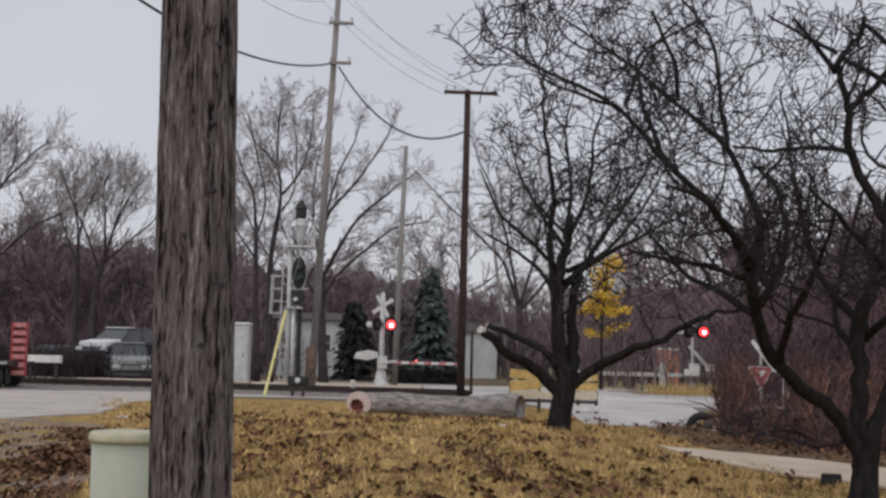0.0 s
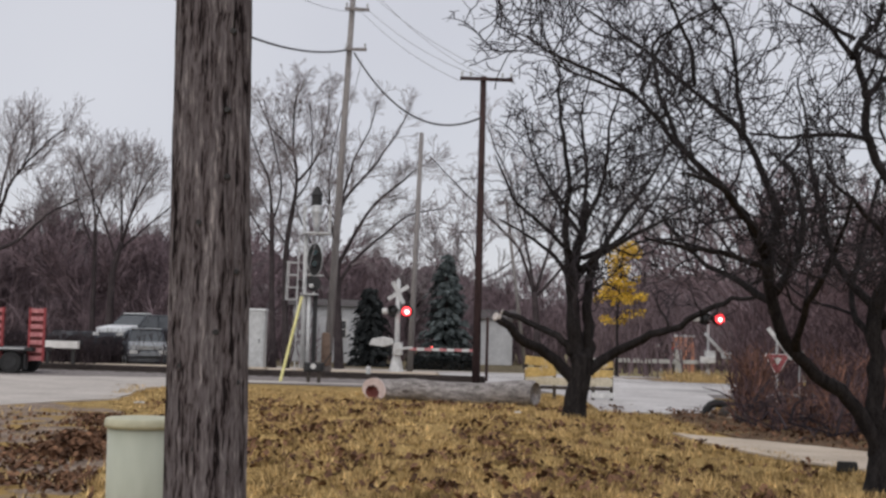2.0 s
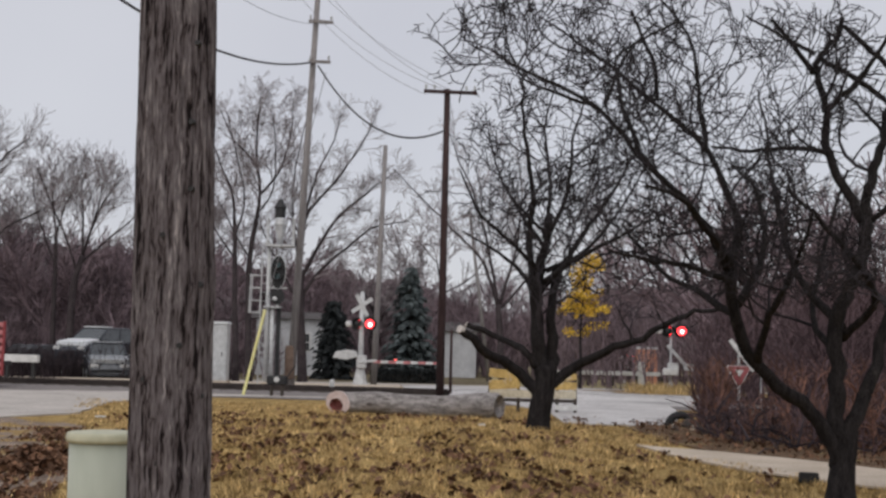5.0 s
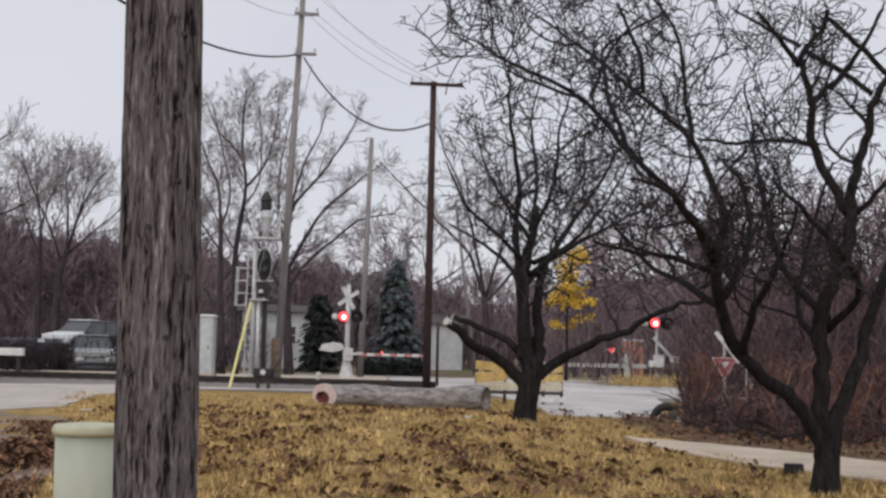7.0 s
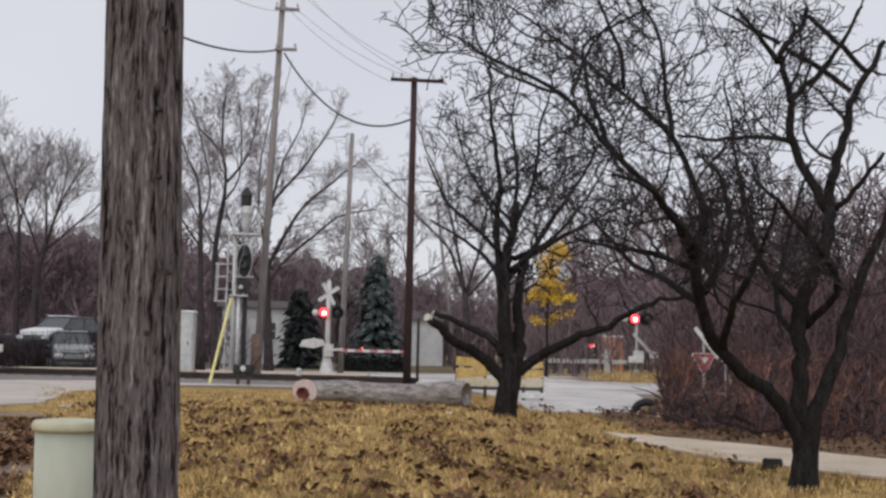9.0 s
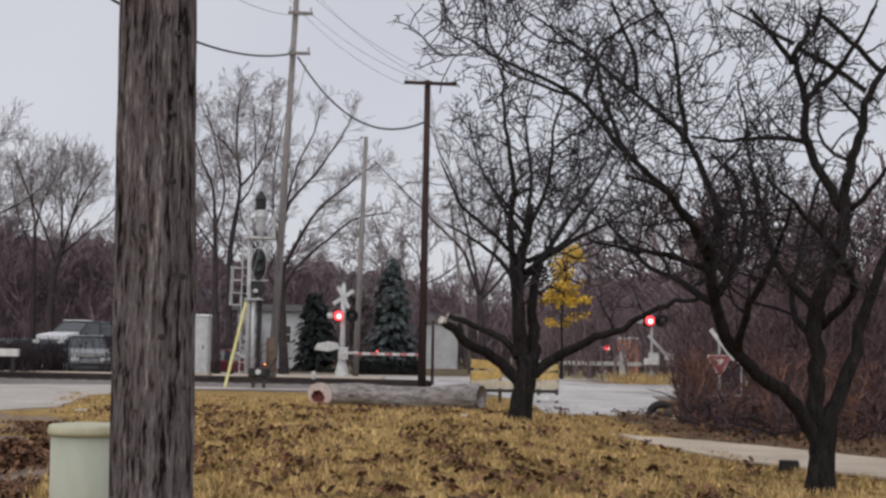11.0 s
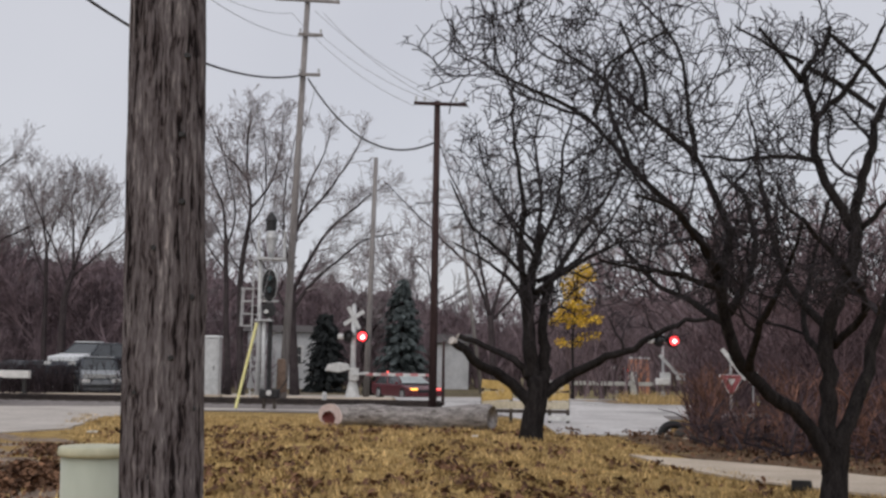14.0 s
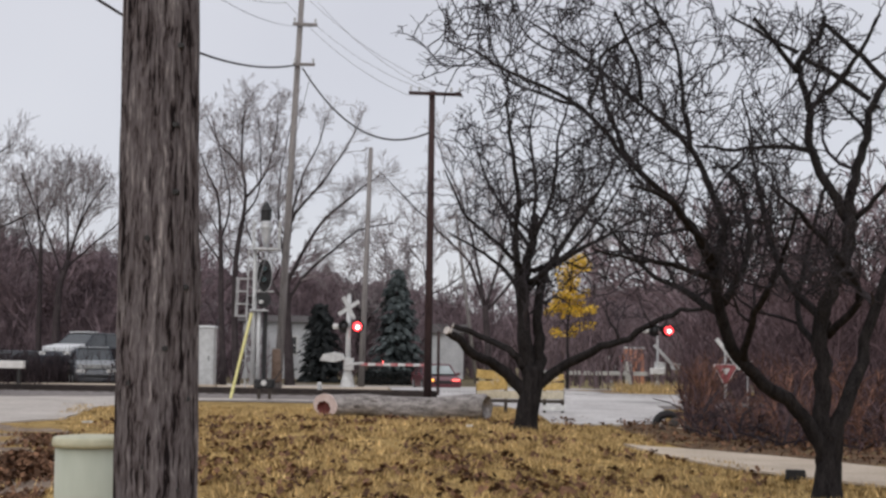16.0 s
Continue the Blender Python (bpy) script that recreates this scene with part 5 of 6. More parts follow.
# ---- railway signal mast ----
def signal_mast():
    m = thing("railway_signal_mast", "silver railway signal mast with ladder, cages and black signal heads", "railway signal", (-5.45, 43.7, 0))
    part("mast", Shape().cyl((-0.10, 0, -0.02), (-0.14, 0, 5.15), 0.085, 0.07, 14), ALU, m, smooth=True)
    part("front_mast", Shape().cyl((0.09, -0.12, -0.02), (0.06, -0.12, 2.95), 0.075, 0.065, 12), ALU, m, smooth=True)
    part("cable_duct", Shape().box((0.27, 0.05, 1.45), (0.16, 0.12, 2.9)), BLACK, m, "dark upright cable duct", bevel=0.01)
    part("base", Shape().box((0.05, 0, 0.12), (0.7, 0.5, 0.28), taper=0.8), CONCRETE, m, bevel=0.02)
    for x in (-0.42, -0.22):
        part("ladder_rail", Shape().cyl((x, 0.20, 0), (x + 0.03, 0.14, 5.1), 0.022, n=8), ALU, m)
    for i in range(15):
        part("rung", Shape().cyl((-0.41, 0.19 - 0.003 * i, 0.35 + 0.31 * i), (-0.20, 0.19 - 0.003 * i, 0.35 + 0.31 * i), 0.013, n=6), ALU, m)
    # side cage on the ladder
    for x, y in ((-0.78, -0.1), (-0.78, 0.3), (-0.40, -0.1)):
        part("cage_post", Shape().cyl((x, y, 2.7), (x + 0.04, y, 4.1), 0.022, n=6), ALU, m)
    for z in (2.72, 3.15, 3.6, 4.05):
        part("cage_hoop", Shape().tube([(-0.40, -0.1, z), (-0.62, -0.16, z), (-0.80, 0.0, z), (-0.78, 0.3, z), (-0.40, 0.3, z)], [0.02] * 5, 6), ALU, m)
    # platforms
    part("platform", Shape().box((0.06, -0.05, 2.92), (0.62, 0.5, 0.06)), GALV, m, bevel=0.008)
    part("platform", Shape().box((0.26, -0.05, 5.12), (1.02, 0.6, 0.07)), GALV, m, bevel=0.008)
    for x, y in ((-0.20, -0.30), (0.72, -0.30), (-0.20, 0.2), (0.72, 0.2)):
        part("cage_post", Shape().cyl((x, y, 5.12), (x, y, 6.15), 0.026, n=6), ALU, m)
    for z in (5.6, 6.1):
        part("cage_rail", Shape().tube([(-0.20, 0.2, z), (-0.20, -0.30, z)], [0.024] * 2, 6), ALU, m)
        part("cage_rail", Shape().tube([(0.72, 0.2, z), (0.72, -0.30, z)], [0.024] * 2, 6), ALU, m)
    # main head: black oval target with two hooded lamps, a round one below
    oval = [(math.cos(a) * 0.26 + 0.24, 4.16 + math.sin(a) * 0.58) for a in (i * math.tau / 28 for i in range(28))]
    part("target", Shape().slab(oval, -0.30, -0.27), BLACK, m, "black oval signal target")
    lip = [(math.cos(a) * 0.275 + 0.24, -0.305, 4.16 + math.sin(a) * 0.60) for a in (i * math.tau / 28 for i in range(29))]
    part("target_rim", Shape().tube(lip, [0.014] * 29, 5), ALU, m, "pale rim")
    disc = [(math.cos(a) * 0.25 + 0.24, 3.30 + math.sin(a) * 0.29) for a in (i * math.tau / 24 for i in range(24))]
    part("lower_target", Shape().slab(disc, -0.30, -0.27), BLACK, m, "round black lower target")
    for z in (4.42, 4.02):
        part("lamp_hood", Shape().lathe((0, 0, 0), [(0.13, 0), (0.14, 0.28), (0.12, 0.285), (0.11, 0.01)], 16), BLACK, m).matrix_basis = pose(0.24, -0.30, z, 90, 0, 0)
        part("signal_lens", Shape().cyl((0.24, -0.33, z), (0.24, -0.35, z), 0.105, n=14), TEAL_LENS, m, "blue-grey signal lens")
    part("low_lamp", Shape().lathe((0.16, -0.38, 3.14), [(0.02, 0), (0.08, 0.02), (0.09, 0.10), (0.02, 0.15)], 12), WHITE, m, "small white lamp")
    part("bracket", Shape().box((0.24, -0.2, 3.60), (0.66, 0.08, 0.06)), ALU, m, bevel=0.008)
    part("bracket", Shape().box((0.24, -0.2, 3.44), (0.06, 0.08, 1.1)), ALU, m, bevel=0.008)
    # upper head: pale drum with a black peaked lamp on top
    part("drum", Shape().lathe((0.24, -0.05, 5.18), [(0.10, 0), (0.13, 0.25), (0.20, 0.62), (0.21, 0.90), (0.17, 0.95)], 16), GALV, m, "pale tapered drum", smooth=True)
    part("drum_band", Shape().lathe((0.24, -0.05, 5.83), [(0.21, 0), (0.24, 0.02), (0.24, 0.10), (0.21, 0.12)], 16), GALV, m)
    part("top_head", Shape().lathe((0.22, -0.05, 6.12), [(0.14, 0), (0.19, 0.05), (0.19, 0.34), (0.23, 0.38), (0.14, 0.55), (0.04, 0.70)], 14), BLACK, m, "black peaked top signal head")


signal_mast()


def relay_cabinet():
    c = thing("relay_cabinet", "pale grey steel railway relay cabinet on a plinth", "cabinet", (-7.45, 44.6, 0))
    part("body", Shape().box((0, 0, 1.27), (0.78, 0.7, 2.05)), ALU, c, bevel=0.02)
    part("roof", Shape().box((0, 0, 2.33), (0.88, 0.8, 0.08), taper=0.9), ALU, c, bevel=0.015)
    part("plinth", Shape().box((0, 0, 0.11), (0.9, 0.8, 0.26)), CONCRETE, c, bevel=0.02)
    part("door", Shape().box((0, -0.36, 1.27), (0.66, 0.02, 1.85)), ALU, c, bevel=0.006)
    part("handle", Shape().box((0.22, -0.385, 1.2), (0.03, 0.03, 0.16)), BLACK, c, bevel=0.005)


relay_cabinet()


def guy_guard():
    g = thing("guy_wire", "pale yellow plastic guard on a steel guy wire", "guy wire", (-5.40, 37.20, 0.00))
    a, b = Vector((0, 0, -0.02)), Vector((0.62, 0.3, 3.0))
    part("wire", Shape().cyl(a, a + (b - a) * 3.4, 0.012, n=5), THIN_WIRE, g)
    part("guard", Shape().cyl(a + (b - a) * 0.02, a + (b - a) * 0.88, 0.046, n=10), PALE_YELLOW, g, "pale yellow plastic guard")


guy_guard()


def switch_stand():
    s = thing("switch_stand", "small dark switch box on brown posts beside the track", "switch stand", (-4.40, 37.40, 0.00))
    for x in (-0.16, 0.16):
        part("post", Shape().box((x, 0, 0.18), (0.10, 0.10, 0.40)), TIE_WOOD, s, bevel=0.01)
    part("housing", Shape().box((0, 0, 0.50), (0.62, 0.34, 0.26), chamfer=0.05), BLACK, s, bevel=0.03)
    part("reflector", Shape().cyl((0, -0.18, 0.52), (0, -0.20, 0.52), 0.085, n=12), WHITE, s, "white reflector")
    part("lever", Shape().cyl((0.3, 0, 0.6), (0.55, -0.1, 0.95), 0.02, n=6), BLACK, s)


switch_stand()


def marker_post():
    p = thing("marker_post", "short white plastic marker post near the track", "marker post", (-3.02, 41.36, 0.00))
    part("post", Shape().cyl((0, 0, -0.02), (0, 0, 0.2), 0.05, n=10), WHITE, p)
    part("cap", Shape().lathe((0, 0, 0.2), [(0.07, 0), (0.085, 0.04), (0.085, 0.2), (0.05, 0.26)], 10), WHITE, p)


marker_post()


# ---- barricade ----
def barricade():
    b = thing("barricade", "yellow and cream board barricade on dark posts beside the road", "barricade", (2.82, 31.0, 0), -3)
    for x in (-1.08, -0.36, 0.62, 1.08):
        part("post", Shape().box((x, 0.06, 0.50), (0.08, 0.07, 1.06)), TIE_WOOD, b, bevel=0.008)
    part("board", Shape().box((-0.74, 0, 0.96), (0.74, 0.03, 0.22), Matrix.Rotation(radians(5), 3, "Y")), YELLOW, b, "worn yellow board", bevel=0.008)
    part("board", Shape().box((-0.72, -0.01, 0.70), (0.78, 0.03, 0.24), Matrix.Rotation(radians(-3), 3, "Y")), YELLOW, b, bevel=0.008)
    part("board", Shape().box((0.86, 0, 0.90), (0.50, 0.03, 0.16), Matrix.Rotation(radians(-7), 3, "Y")), YELLOW, b, bevel=0.008)
    part("board", Shape().box((0.84, -0.01, 0.69), (0.54, 0.03, 0.20)), YELLOW, b, bevel=0.008)
    part("board", Shape().box((0.0, 0, 0.47), (2.2, 0.03, 0.20)), CREAM, b, "faded cream board", bevel=0.008)
    part("rail", Shape().box((0.0, 0.0, 0.31), (2.24, 0.06, 0.08)), TIE_WOOD, b, "dark timber rail", bevel=0.008)
    part("board", Shape().box((0.86, 0, 0.15), (0.56, 0.03, 0.14)), WHITE, b, "faded white board", bevel=0.008)


barricade()


# ---- signs at the shrubs ----
def yield_sign():
    s = thing("yield_sign", "weathered red triangular sign with a slanting white board above", "sign", (8.36, 31.46, 0.00))
    part("post", Shape().cyl((-0.17, 0.03, -0.02), (-0.17, 0.03, 2.0), 0.035, n=8), GALV, s)
    tri = [(-0.17 - 0.33, 1.28), (-0.17 - 0.30, 1.28 + 0.03), (-0.17 + 0.30, 1.28 + 0.03), (-0.17 + 0.33, 1.28), (-0.17 + 0.03, 1.28 - 0.52), (-0.17 - 0.03, 1.28 - 0.52)]
    part("rim", Shape().slab(tri[::-1], -0.004, 0.0), WHITE, s, "white border")
    part("face", Shape().slab([(-0.17 + (x - -0.17) * 0.9, 1.28 - 0.14 + (z - 1.28 + 0.14) * 0.9) for x, z in tri][::-1], -0.010, -0.005), SIGN_RED, s, "faded red face")
    part("centre", Shape().slab([(-0.17 + (x - -0.17) * 0.34, 1.28 - 0.13 + (z - 1.28 + 0.13) * 0.34) for x, z in tri][::-1], -0.015, -0.011), WHITE, s, "faded white centre")
    part("slanting_board", Shape().box((-0.10, -0.02, 1.575), (1.0, 0.02, 0.11), Matrix.Rotation(radians(51.4), 3, "Y")), WHITE, s, "white slanting board", bevel=0.003)


yield_sign()


def white_panel():
    s = thing("small_sign", "small white sign plate on a thin post in the shrubs", "sign", (9.76, 35.06, 0.00))
    part("post", Shape().cyl((0, 0, -0.02), (0, 0, 1.5), 0.02, n=6), GALV, s)
    part("plate", Shape().box((0, -0.03, 1.22), (0.26, 0.01, 0.34)), WHITE, s, bevel=0.003)


white_panel()


def road_rail():
    r = thing("guard_rail", "low grey guard rail on dark posts beside the far road", "guard rail", (11.2, 74, 0))
    part("beam", Shape().slab([(-4.2, 0.70), (3.4, 0.70), (3.4, 0.95), (-4.2, 0.95)], -0.05, 0.0), WHITE, r, bevel=0.02)
    for i in range(6):
        part("post", Shape().box((-4 + i * 1.45, 0.08, 0.42), (0.22, 0.14, 0.9)), TIE_WOOD, r, bevel=0.01)


road_rail()


def orange_panel():
    p = thing("roadside_kiosk", "faded orange and white painted roadside kiosk", "kiosk", (14.60, 80.00, -0.65))
    part("panel", Shape().box((0.1, 0, 1.55), (1.3, 0.9, 2.9)), ORANGE_BROWN, p, bevel=0.03)
    part("door", Shape().box((-0.32, -0.47, 1.25), (0.62, 0.04, 1.9)), WHITE, p, "white door", bevel=0.01)
    part("roof", Shape().box((0.1, 0, 3.08), (1.5, 1.1, 0.14), taper=0.8), WHITE, p, bevel=0.02)


orange_panel()


# ---- houses ----
def house(label, at, rz, w, d, h, roof_h, wall_mat, windows):
    hs = thing("house", label, "house", at, rz, "houses behind the trees")
    part("wall", Shape().box((0, 0, h / 2 - 0.05), (w, d, h + 0.1)), wall_mat, hs)
    o = w / 2 + 0.35
    r = Shape()
    r.add([(-o, -d / 2 - 0.35, h), (o, -d / 2 - 0.35, h), (o, d / 2 + 0.35, h), (-o, d / 2 + 0.35, h), (-o, 0, h + roof_h), (o, 0, h + roof_h)],
        [(0, 1, 5, 4), (2, 3, 4, 5), (0, 4, 3), (1, 2, 5), (3, 2, 1, 0)])
    part("roof", r, ROOF, hs)
    for k in range(int(h / 0.2)):
        part("siding_board", Shape().box((0, -d / 2 - 0.012, 0.1 + k * 0.2), (w, 0.022, 0.185)), wall_mat, hs)
    for x, z in windows:
        win = part("window", Shape().box((x, -d / 2 - 0.03, z), (1.1, 0.06, 1.35)), WHITE, hs)
        part("pane", Shape().box((x, -d / 2 - 0.064, z + 0.3), (0.92, 0.01, 0.55)), WINDOW_DARK, win)
        part("pane", Shape().box((x, -d / 2 - 0.064, z - 0.3), (0.92, 0.01, 0.55)), WINDOW_DARK, win)


house("white clapboard house with a dark roof behind the railway signal", (-9.3, 86, 0), 4, 4.6, 3, 3.9, 0.5, SIDING, [(0.9, 2.3)])
house("small pale house half hidden by trees beyond the crossing", (2.9, 92, 0), -3, 2.3, 4, 3.4, 0.7, SIDING, [])
house("pale house with a dark roof among bare trees", (-13.5, 104, 0), 10, 8, 8, 4.2, 1.9, SIDING, [(-2.4, 2.5), (0.4, 2.5), (2.6, 2.5)])


# ---- vehicles ----
def wheel(parent, x, y, r, w, hub=RIM):
    side = 1 if y > 0 else -1
    t = part("wheel", Shape().tube([(x, y - w / 2, r), (x, y - w / 2 + 0.03, r), (x, y + w / 2 - 0.03, r), (x, y + w / 2, r)], [r * 0.9, r, r, r * 0.9], 22), TYRE, parent)
    part("rim", Shape().tube([(x, y + side * (w / 2 - 0.01), r), (x, y + side * (w / 2 + 0.012), r)], [r * 0.62, r * 0.58], 16), hub, t)


def car(name, label, at, rz, paint, length, width, height, hood=0.27, tail=0.06, lights=True, bonnet=None):
    """Car with its nose to +x."""
    c = thing(name, label, "car", at, rz)
    L, belt = length / 2, height * 0.60
    body = [(-L, 0.34), (-L - 0.02, 0.62), (-L + 0.06, belt - 0.03), (-L + 0.25, belt), (L - length * hood, belt), (L - 0.35, belt * 0.86), (L - 0.06, belt * 0.74), (L, 0.56), (L - 0.03, 0.28), (L * 0.8, 0.20), (-L * 0.8, 0.20)]
    part("body", Shape().slab(body[::-1], -width / 2, width / 2), paint, c, bevel=0.07)
    x0, x1, x2, x3 = -L + length * tail, L - length * hood + 0.12, -L + length * (tail + 0.11), L - length * (hood + 0.17)
    wb, wt = width / 2 - 0.07, width / 2 - 0.24
    cab = [(x0, -wb, belt - 0.02), (x1, -wb, belt - 0.02), (x1, wb, belt - 0.02), (x0, wb, belt - 0.02), (x2, -wt, height - 0.05), (x3, -wt, height - 0.05), (x3, wt, height - 0.05), (x2, wt, height - 0.05)]
    part("greenhouse", Shape().add(cab, [(3, 2, 1, 0), (4, 5, 6, 7), (0, 1, 5, 4), (1, 2, 6, 5), (2, 3, 7, 6), (3, 0, 4, 7)]), GLASS, c, "dark glass windows", bevel=0.03)
    out = Vector((height - 0.05 - belt, 0, x1 - x3)).normalized() * 0.035
    low, high = Vector((x1 - 0.06, 0, belt + 0.04)) + out, Vector((x3 + 0.05, 0, height - 0.10)) + out
    pane = [low + Vector((0, -wb + 0.08, 0)), low + Vector((0, wb - 0.08, 0)), high + Vector((0, wt - 0.05, 0)), high + Vector((0, -wt + 0.05, 0))]
    part("windscreen", Shape().add(pane + [p - out * 0.6 for p in pane], [(0, 1, 2, 3), (7, 6, 5, 4), (0, 4, 5, 1), (1, 5, 6, 2), (2, 6, 7, 3), (3, 7, 4, 0)]), SKY_TINT_GLASS if lights else GLASS, c, "grey-green windscreen painted pale like reflected sky" if lights else "dark windscreen")
    part("roof", Shape().box(((x2 + x3) / 2, 0, height - 0.03), (x3 - x2 + 0.12, wt * 2 + 0.08, 0.07), taper=0.9, chamfer=0.1), paint, c, bevel=0.02)
    if bonnet:
        part("bonnet", Shape().box((L - length * hood / 2 - 0.05, 0, belt * 0.95 + 0.02), (length * hood * 0.86, width * 0.90, 0.20), Matrix.Rotation(math.atan2(belt * 0.14, length * hood - 0.35), 3, "Y"), chamfer=0.1), bonnet, c, "pale bonnet", bevel=0.015)
        part("visor", Shape().box((x3 - 0.15, 0, height + 0.03), (0.4, wt * 2, 0.05)), bonnet, c, bevel=0.01)
    for s in (-1, 1):
        for (xa, xb) in ((x0, x2), (x1, x3), ((x0 + x1) / 2 - 0.05, (x2 + x3) / 2 - 0.05)):
            part("pillar", Shape().cyl((xa, s * (wb + 0.005), belt - 0.03), (xb, s * (wt + 0.005), height - 0.04), 0.04, n=6), paint, c)
        part("mirror", Shape().box((x1 - 0.25, s * (width / 2 + 0.08), belt + 0.06), (0.12, 0.18, 0.13), chamfer=0.03), paint, c, bevel=0.02)
        part("headlight", Shape().box((L - 0.10, s * (width / 2 - 0.26), belt * 0.70), (0.16, 0.40, 0.15), chamfer=0.04), (AMBER if s < 0 else TAIL_RED) if lights else WHITE, c, ("lit amber front lamp" if s < 0 else "lit pinkish front lamp") if lights else "clear headlight", bevel=0.02)
        part("tail_lamp", Shape().box((-L + 0.0, s * (width / 2 - 0.2), 0.78), (0.1, 0.28, 0.2)), DARK_RED, c, "red tail lamp", bevel=0.02)
        for x in (-L * 0.60, L * 0.62):
            wheel(c, x, s * (width / 2 - 0.09), 0.33, 0.22)
        part("door_seam", Shape().box(((x0 + x1) / 2, s * (width / 2 + 0.001), 0.6), (0.012, 0.008, 0.55)), BLACK, c)
    part("grille", Shape().box((L - 0.0, 0, 0.5), (0.05, width * 0.5, 0.16)), BLACK, c, bevel=0.01)
    part("bumper", Shape().box((L - 0.02, 0, 0.34), (0.12, width * 0.94, 0.16), chamfer=0.04), paint, c, bevel=0.03)
    return c


maroon_car = car("car", "maroon sedan with lit amber lights stopping at the crossing", (-60, 64, 0.0), 0, MAROON, 4.6, 1.78, 1.34)
car("car", "dark off-road car with a white bonnet on a flat trailer", (-15.8, 59.6, 0.93), -112, DARK_CAR, 4.4, 1.9, 1.72, 0.30, 0.02, False, WHITE_CAR)
car("car", "dark blue-grey estate car parked behind the railway", (-19.8, 62.0, 0), -118, DARK_CAR, 4.8, 1.9, 1.75, 0.25, 0.03, False)
car("car", "dark car with a silver bonnet parked beside the flat trailer", (-14.2, 55.3, 0), -72, DARK_CAR, 4.3, 1.8, 1.72, 0.30, 0.05, False, SILVER_CAR)


def flat_trailer():
    t = thing("flat_trailer", "dark steel flat trailer carrying a car", "trailer", (-15.8, 59.6, 0), -112)
    part("deck", Shape().box((0, 0, 0.83), (5.0, 2.0, 0.16)), BLACK, t, bevel=0.02)
    for x in (-0.5, 0.5):
        for y in (-0.85, 0.85):
            wheel(t, x, y, 0.36, 0.24, BLACK)
    part("tongue", Shape().box((2.9, 0, 0.62), (1.2, 0.14, 0.12)), BLACK, t, bevel=0.01)
    part("leg", Shape().box((2.3, 0, 0.38), (0.10, 0.10, 0.78)), BLACK, t, bevel=0.01)


flat_trailer()


def ramp_trailer():
    t = thing("equipment_trailer", "dark flatbed equipment trailer with upright red ladder ramps", "trailer", (-13.35, 39.1, 0))
    part("deck", Shape().box((-2.6, 0, 0.78), (5.2, 1.9, 0.13)), BLACK, t, bevel=0.02)
    for x in (0.0, -1.32):
        ramp = part("ramp", Shape().box((x - 0.23, -0.62, 1.25), (0.07, 0.10, 1.70)).box((x + 0.23, -0.62, 1.25), (0.07, 0.10, 1.70)), RED_PAINT, t, "red folded ramp", bevel=0.01)
        for i in range(7):
            part("ramp_rung", Shape().box((x, -0.62, 0.50 + i * 0.25), (0.42, 0.08, 0.14)), PINK_RED, ramp, "", bevel=0.008)
        part("ramp_backing", Shape().box((x, -0.55, 1.25), (0.42, 0.02, 1.6)), DARK_RED, ramp)
    for x in (-0.70, -1.46):
        for y in (-0.80, 0.80):
            wheel(t, x, y, 0.35, 0.26, BLACK)
    part("fender", Shape().box((-1.10, -0.80, 0.80), (1.7, 0.34, 0.05)), GALV, t, bevel=0.01)
    part("mud_flap", Shape().box((-0.24, -0.80, 0.40), (0.05, 0.30, 0.50)), BLACK, t, bevel=0.01)


ramp_trailer()


def bench():
    b = thing("roadside_bench", "long white plank bench on dark legs behind the track", "bench", (-15.75, 48.2, 0))
    part("plank", Shape().box((0, 0, 0.82), (1.42, 0.3, 0.29)), WHITE, b, bevel=0.01)
    for x in (-0.5, 0.5):
        part("leg", Shape().box((x, 0.05, 0.35), (0.10, 0.2, 0.72)), BLACK, b, bevel=0.01)


bench()


# ---- grass blades and fallen leaves ----
def grass():
    random.seed(71)
    s = Shape()
    v, f = s.v, s.f
    for i in range(150000):
        t = random.random()
        y = 10.5 + 22 * t ** 1.4
        half = y * 0.40 + 0.5
        x = rnd(-half, half)
        if (x < -2.9 - (y - 10) * 0.27 + 0.8 * noise.noise((x, y, 2)) and (random.random() < 0.93 or y > 22.5)) or x > (4.14 + (17.51 - y) * 0.374 if y < 19.9 else 4.3 + 0.4 * noise.noise((x, y, 4)) - max(0, 20.5 - y)) or (y > 26.1 and x > 2.9):
            continue
        d = noise.noise((x * 2.6, y * 1.7, 5)) + 0.5 * noise.noise((x * 0.6, y * 0.5, 8))
        if d < -0.08 and random.random() < 0.85:
            continue
        z = lawn_height(x, y) - 0.006
        h, a, w = rnd(0.03, 0.10) * (1 + 0.7 * d), rnd(0, math.tau), rnd(0.006, 0.014)
        lx, ly = rnd(-0.05, 0.05), rnd(-0.05, 0.05)
        k = len(v)
        v += [(x - math.cos(a) * w, y - math.sin(a) * w, z), (x + math.cos(a) * w, y + math.sin(a) * w, z), (x + lx, y + ly, z + h)]
        f.append((k, k + 1, k + 2))
    tagged(part("grass", s, BLADE), "short dry straw-coloured grass blades", "grass", kind="stuff")


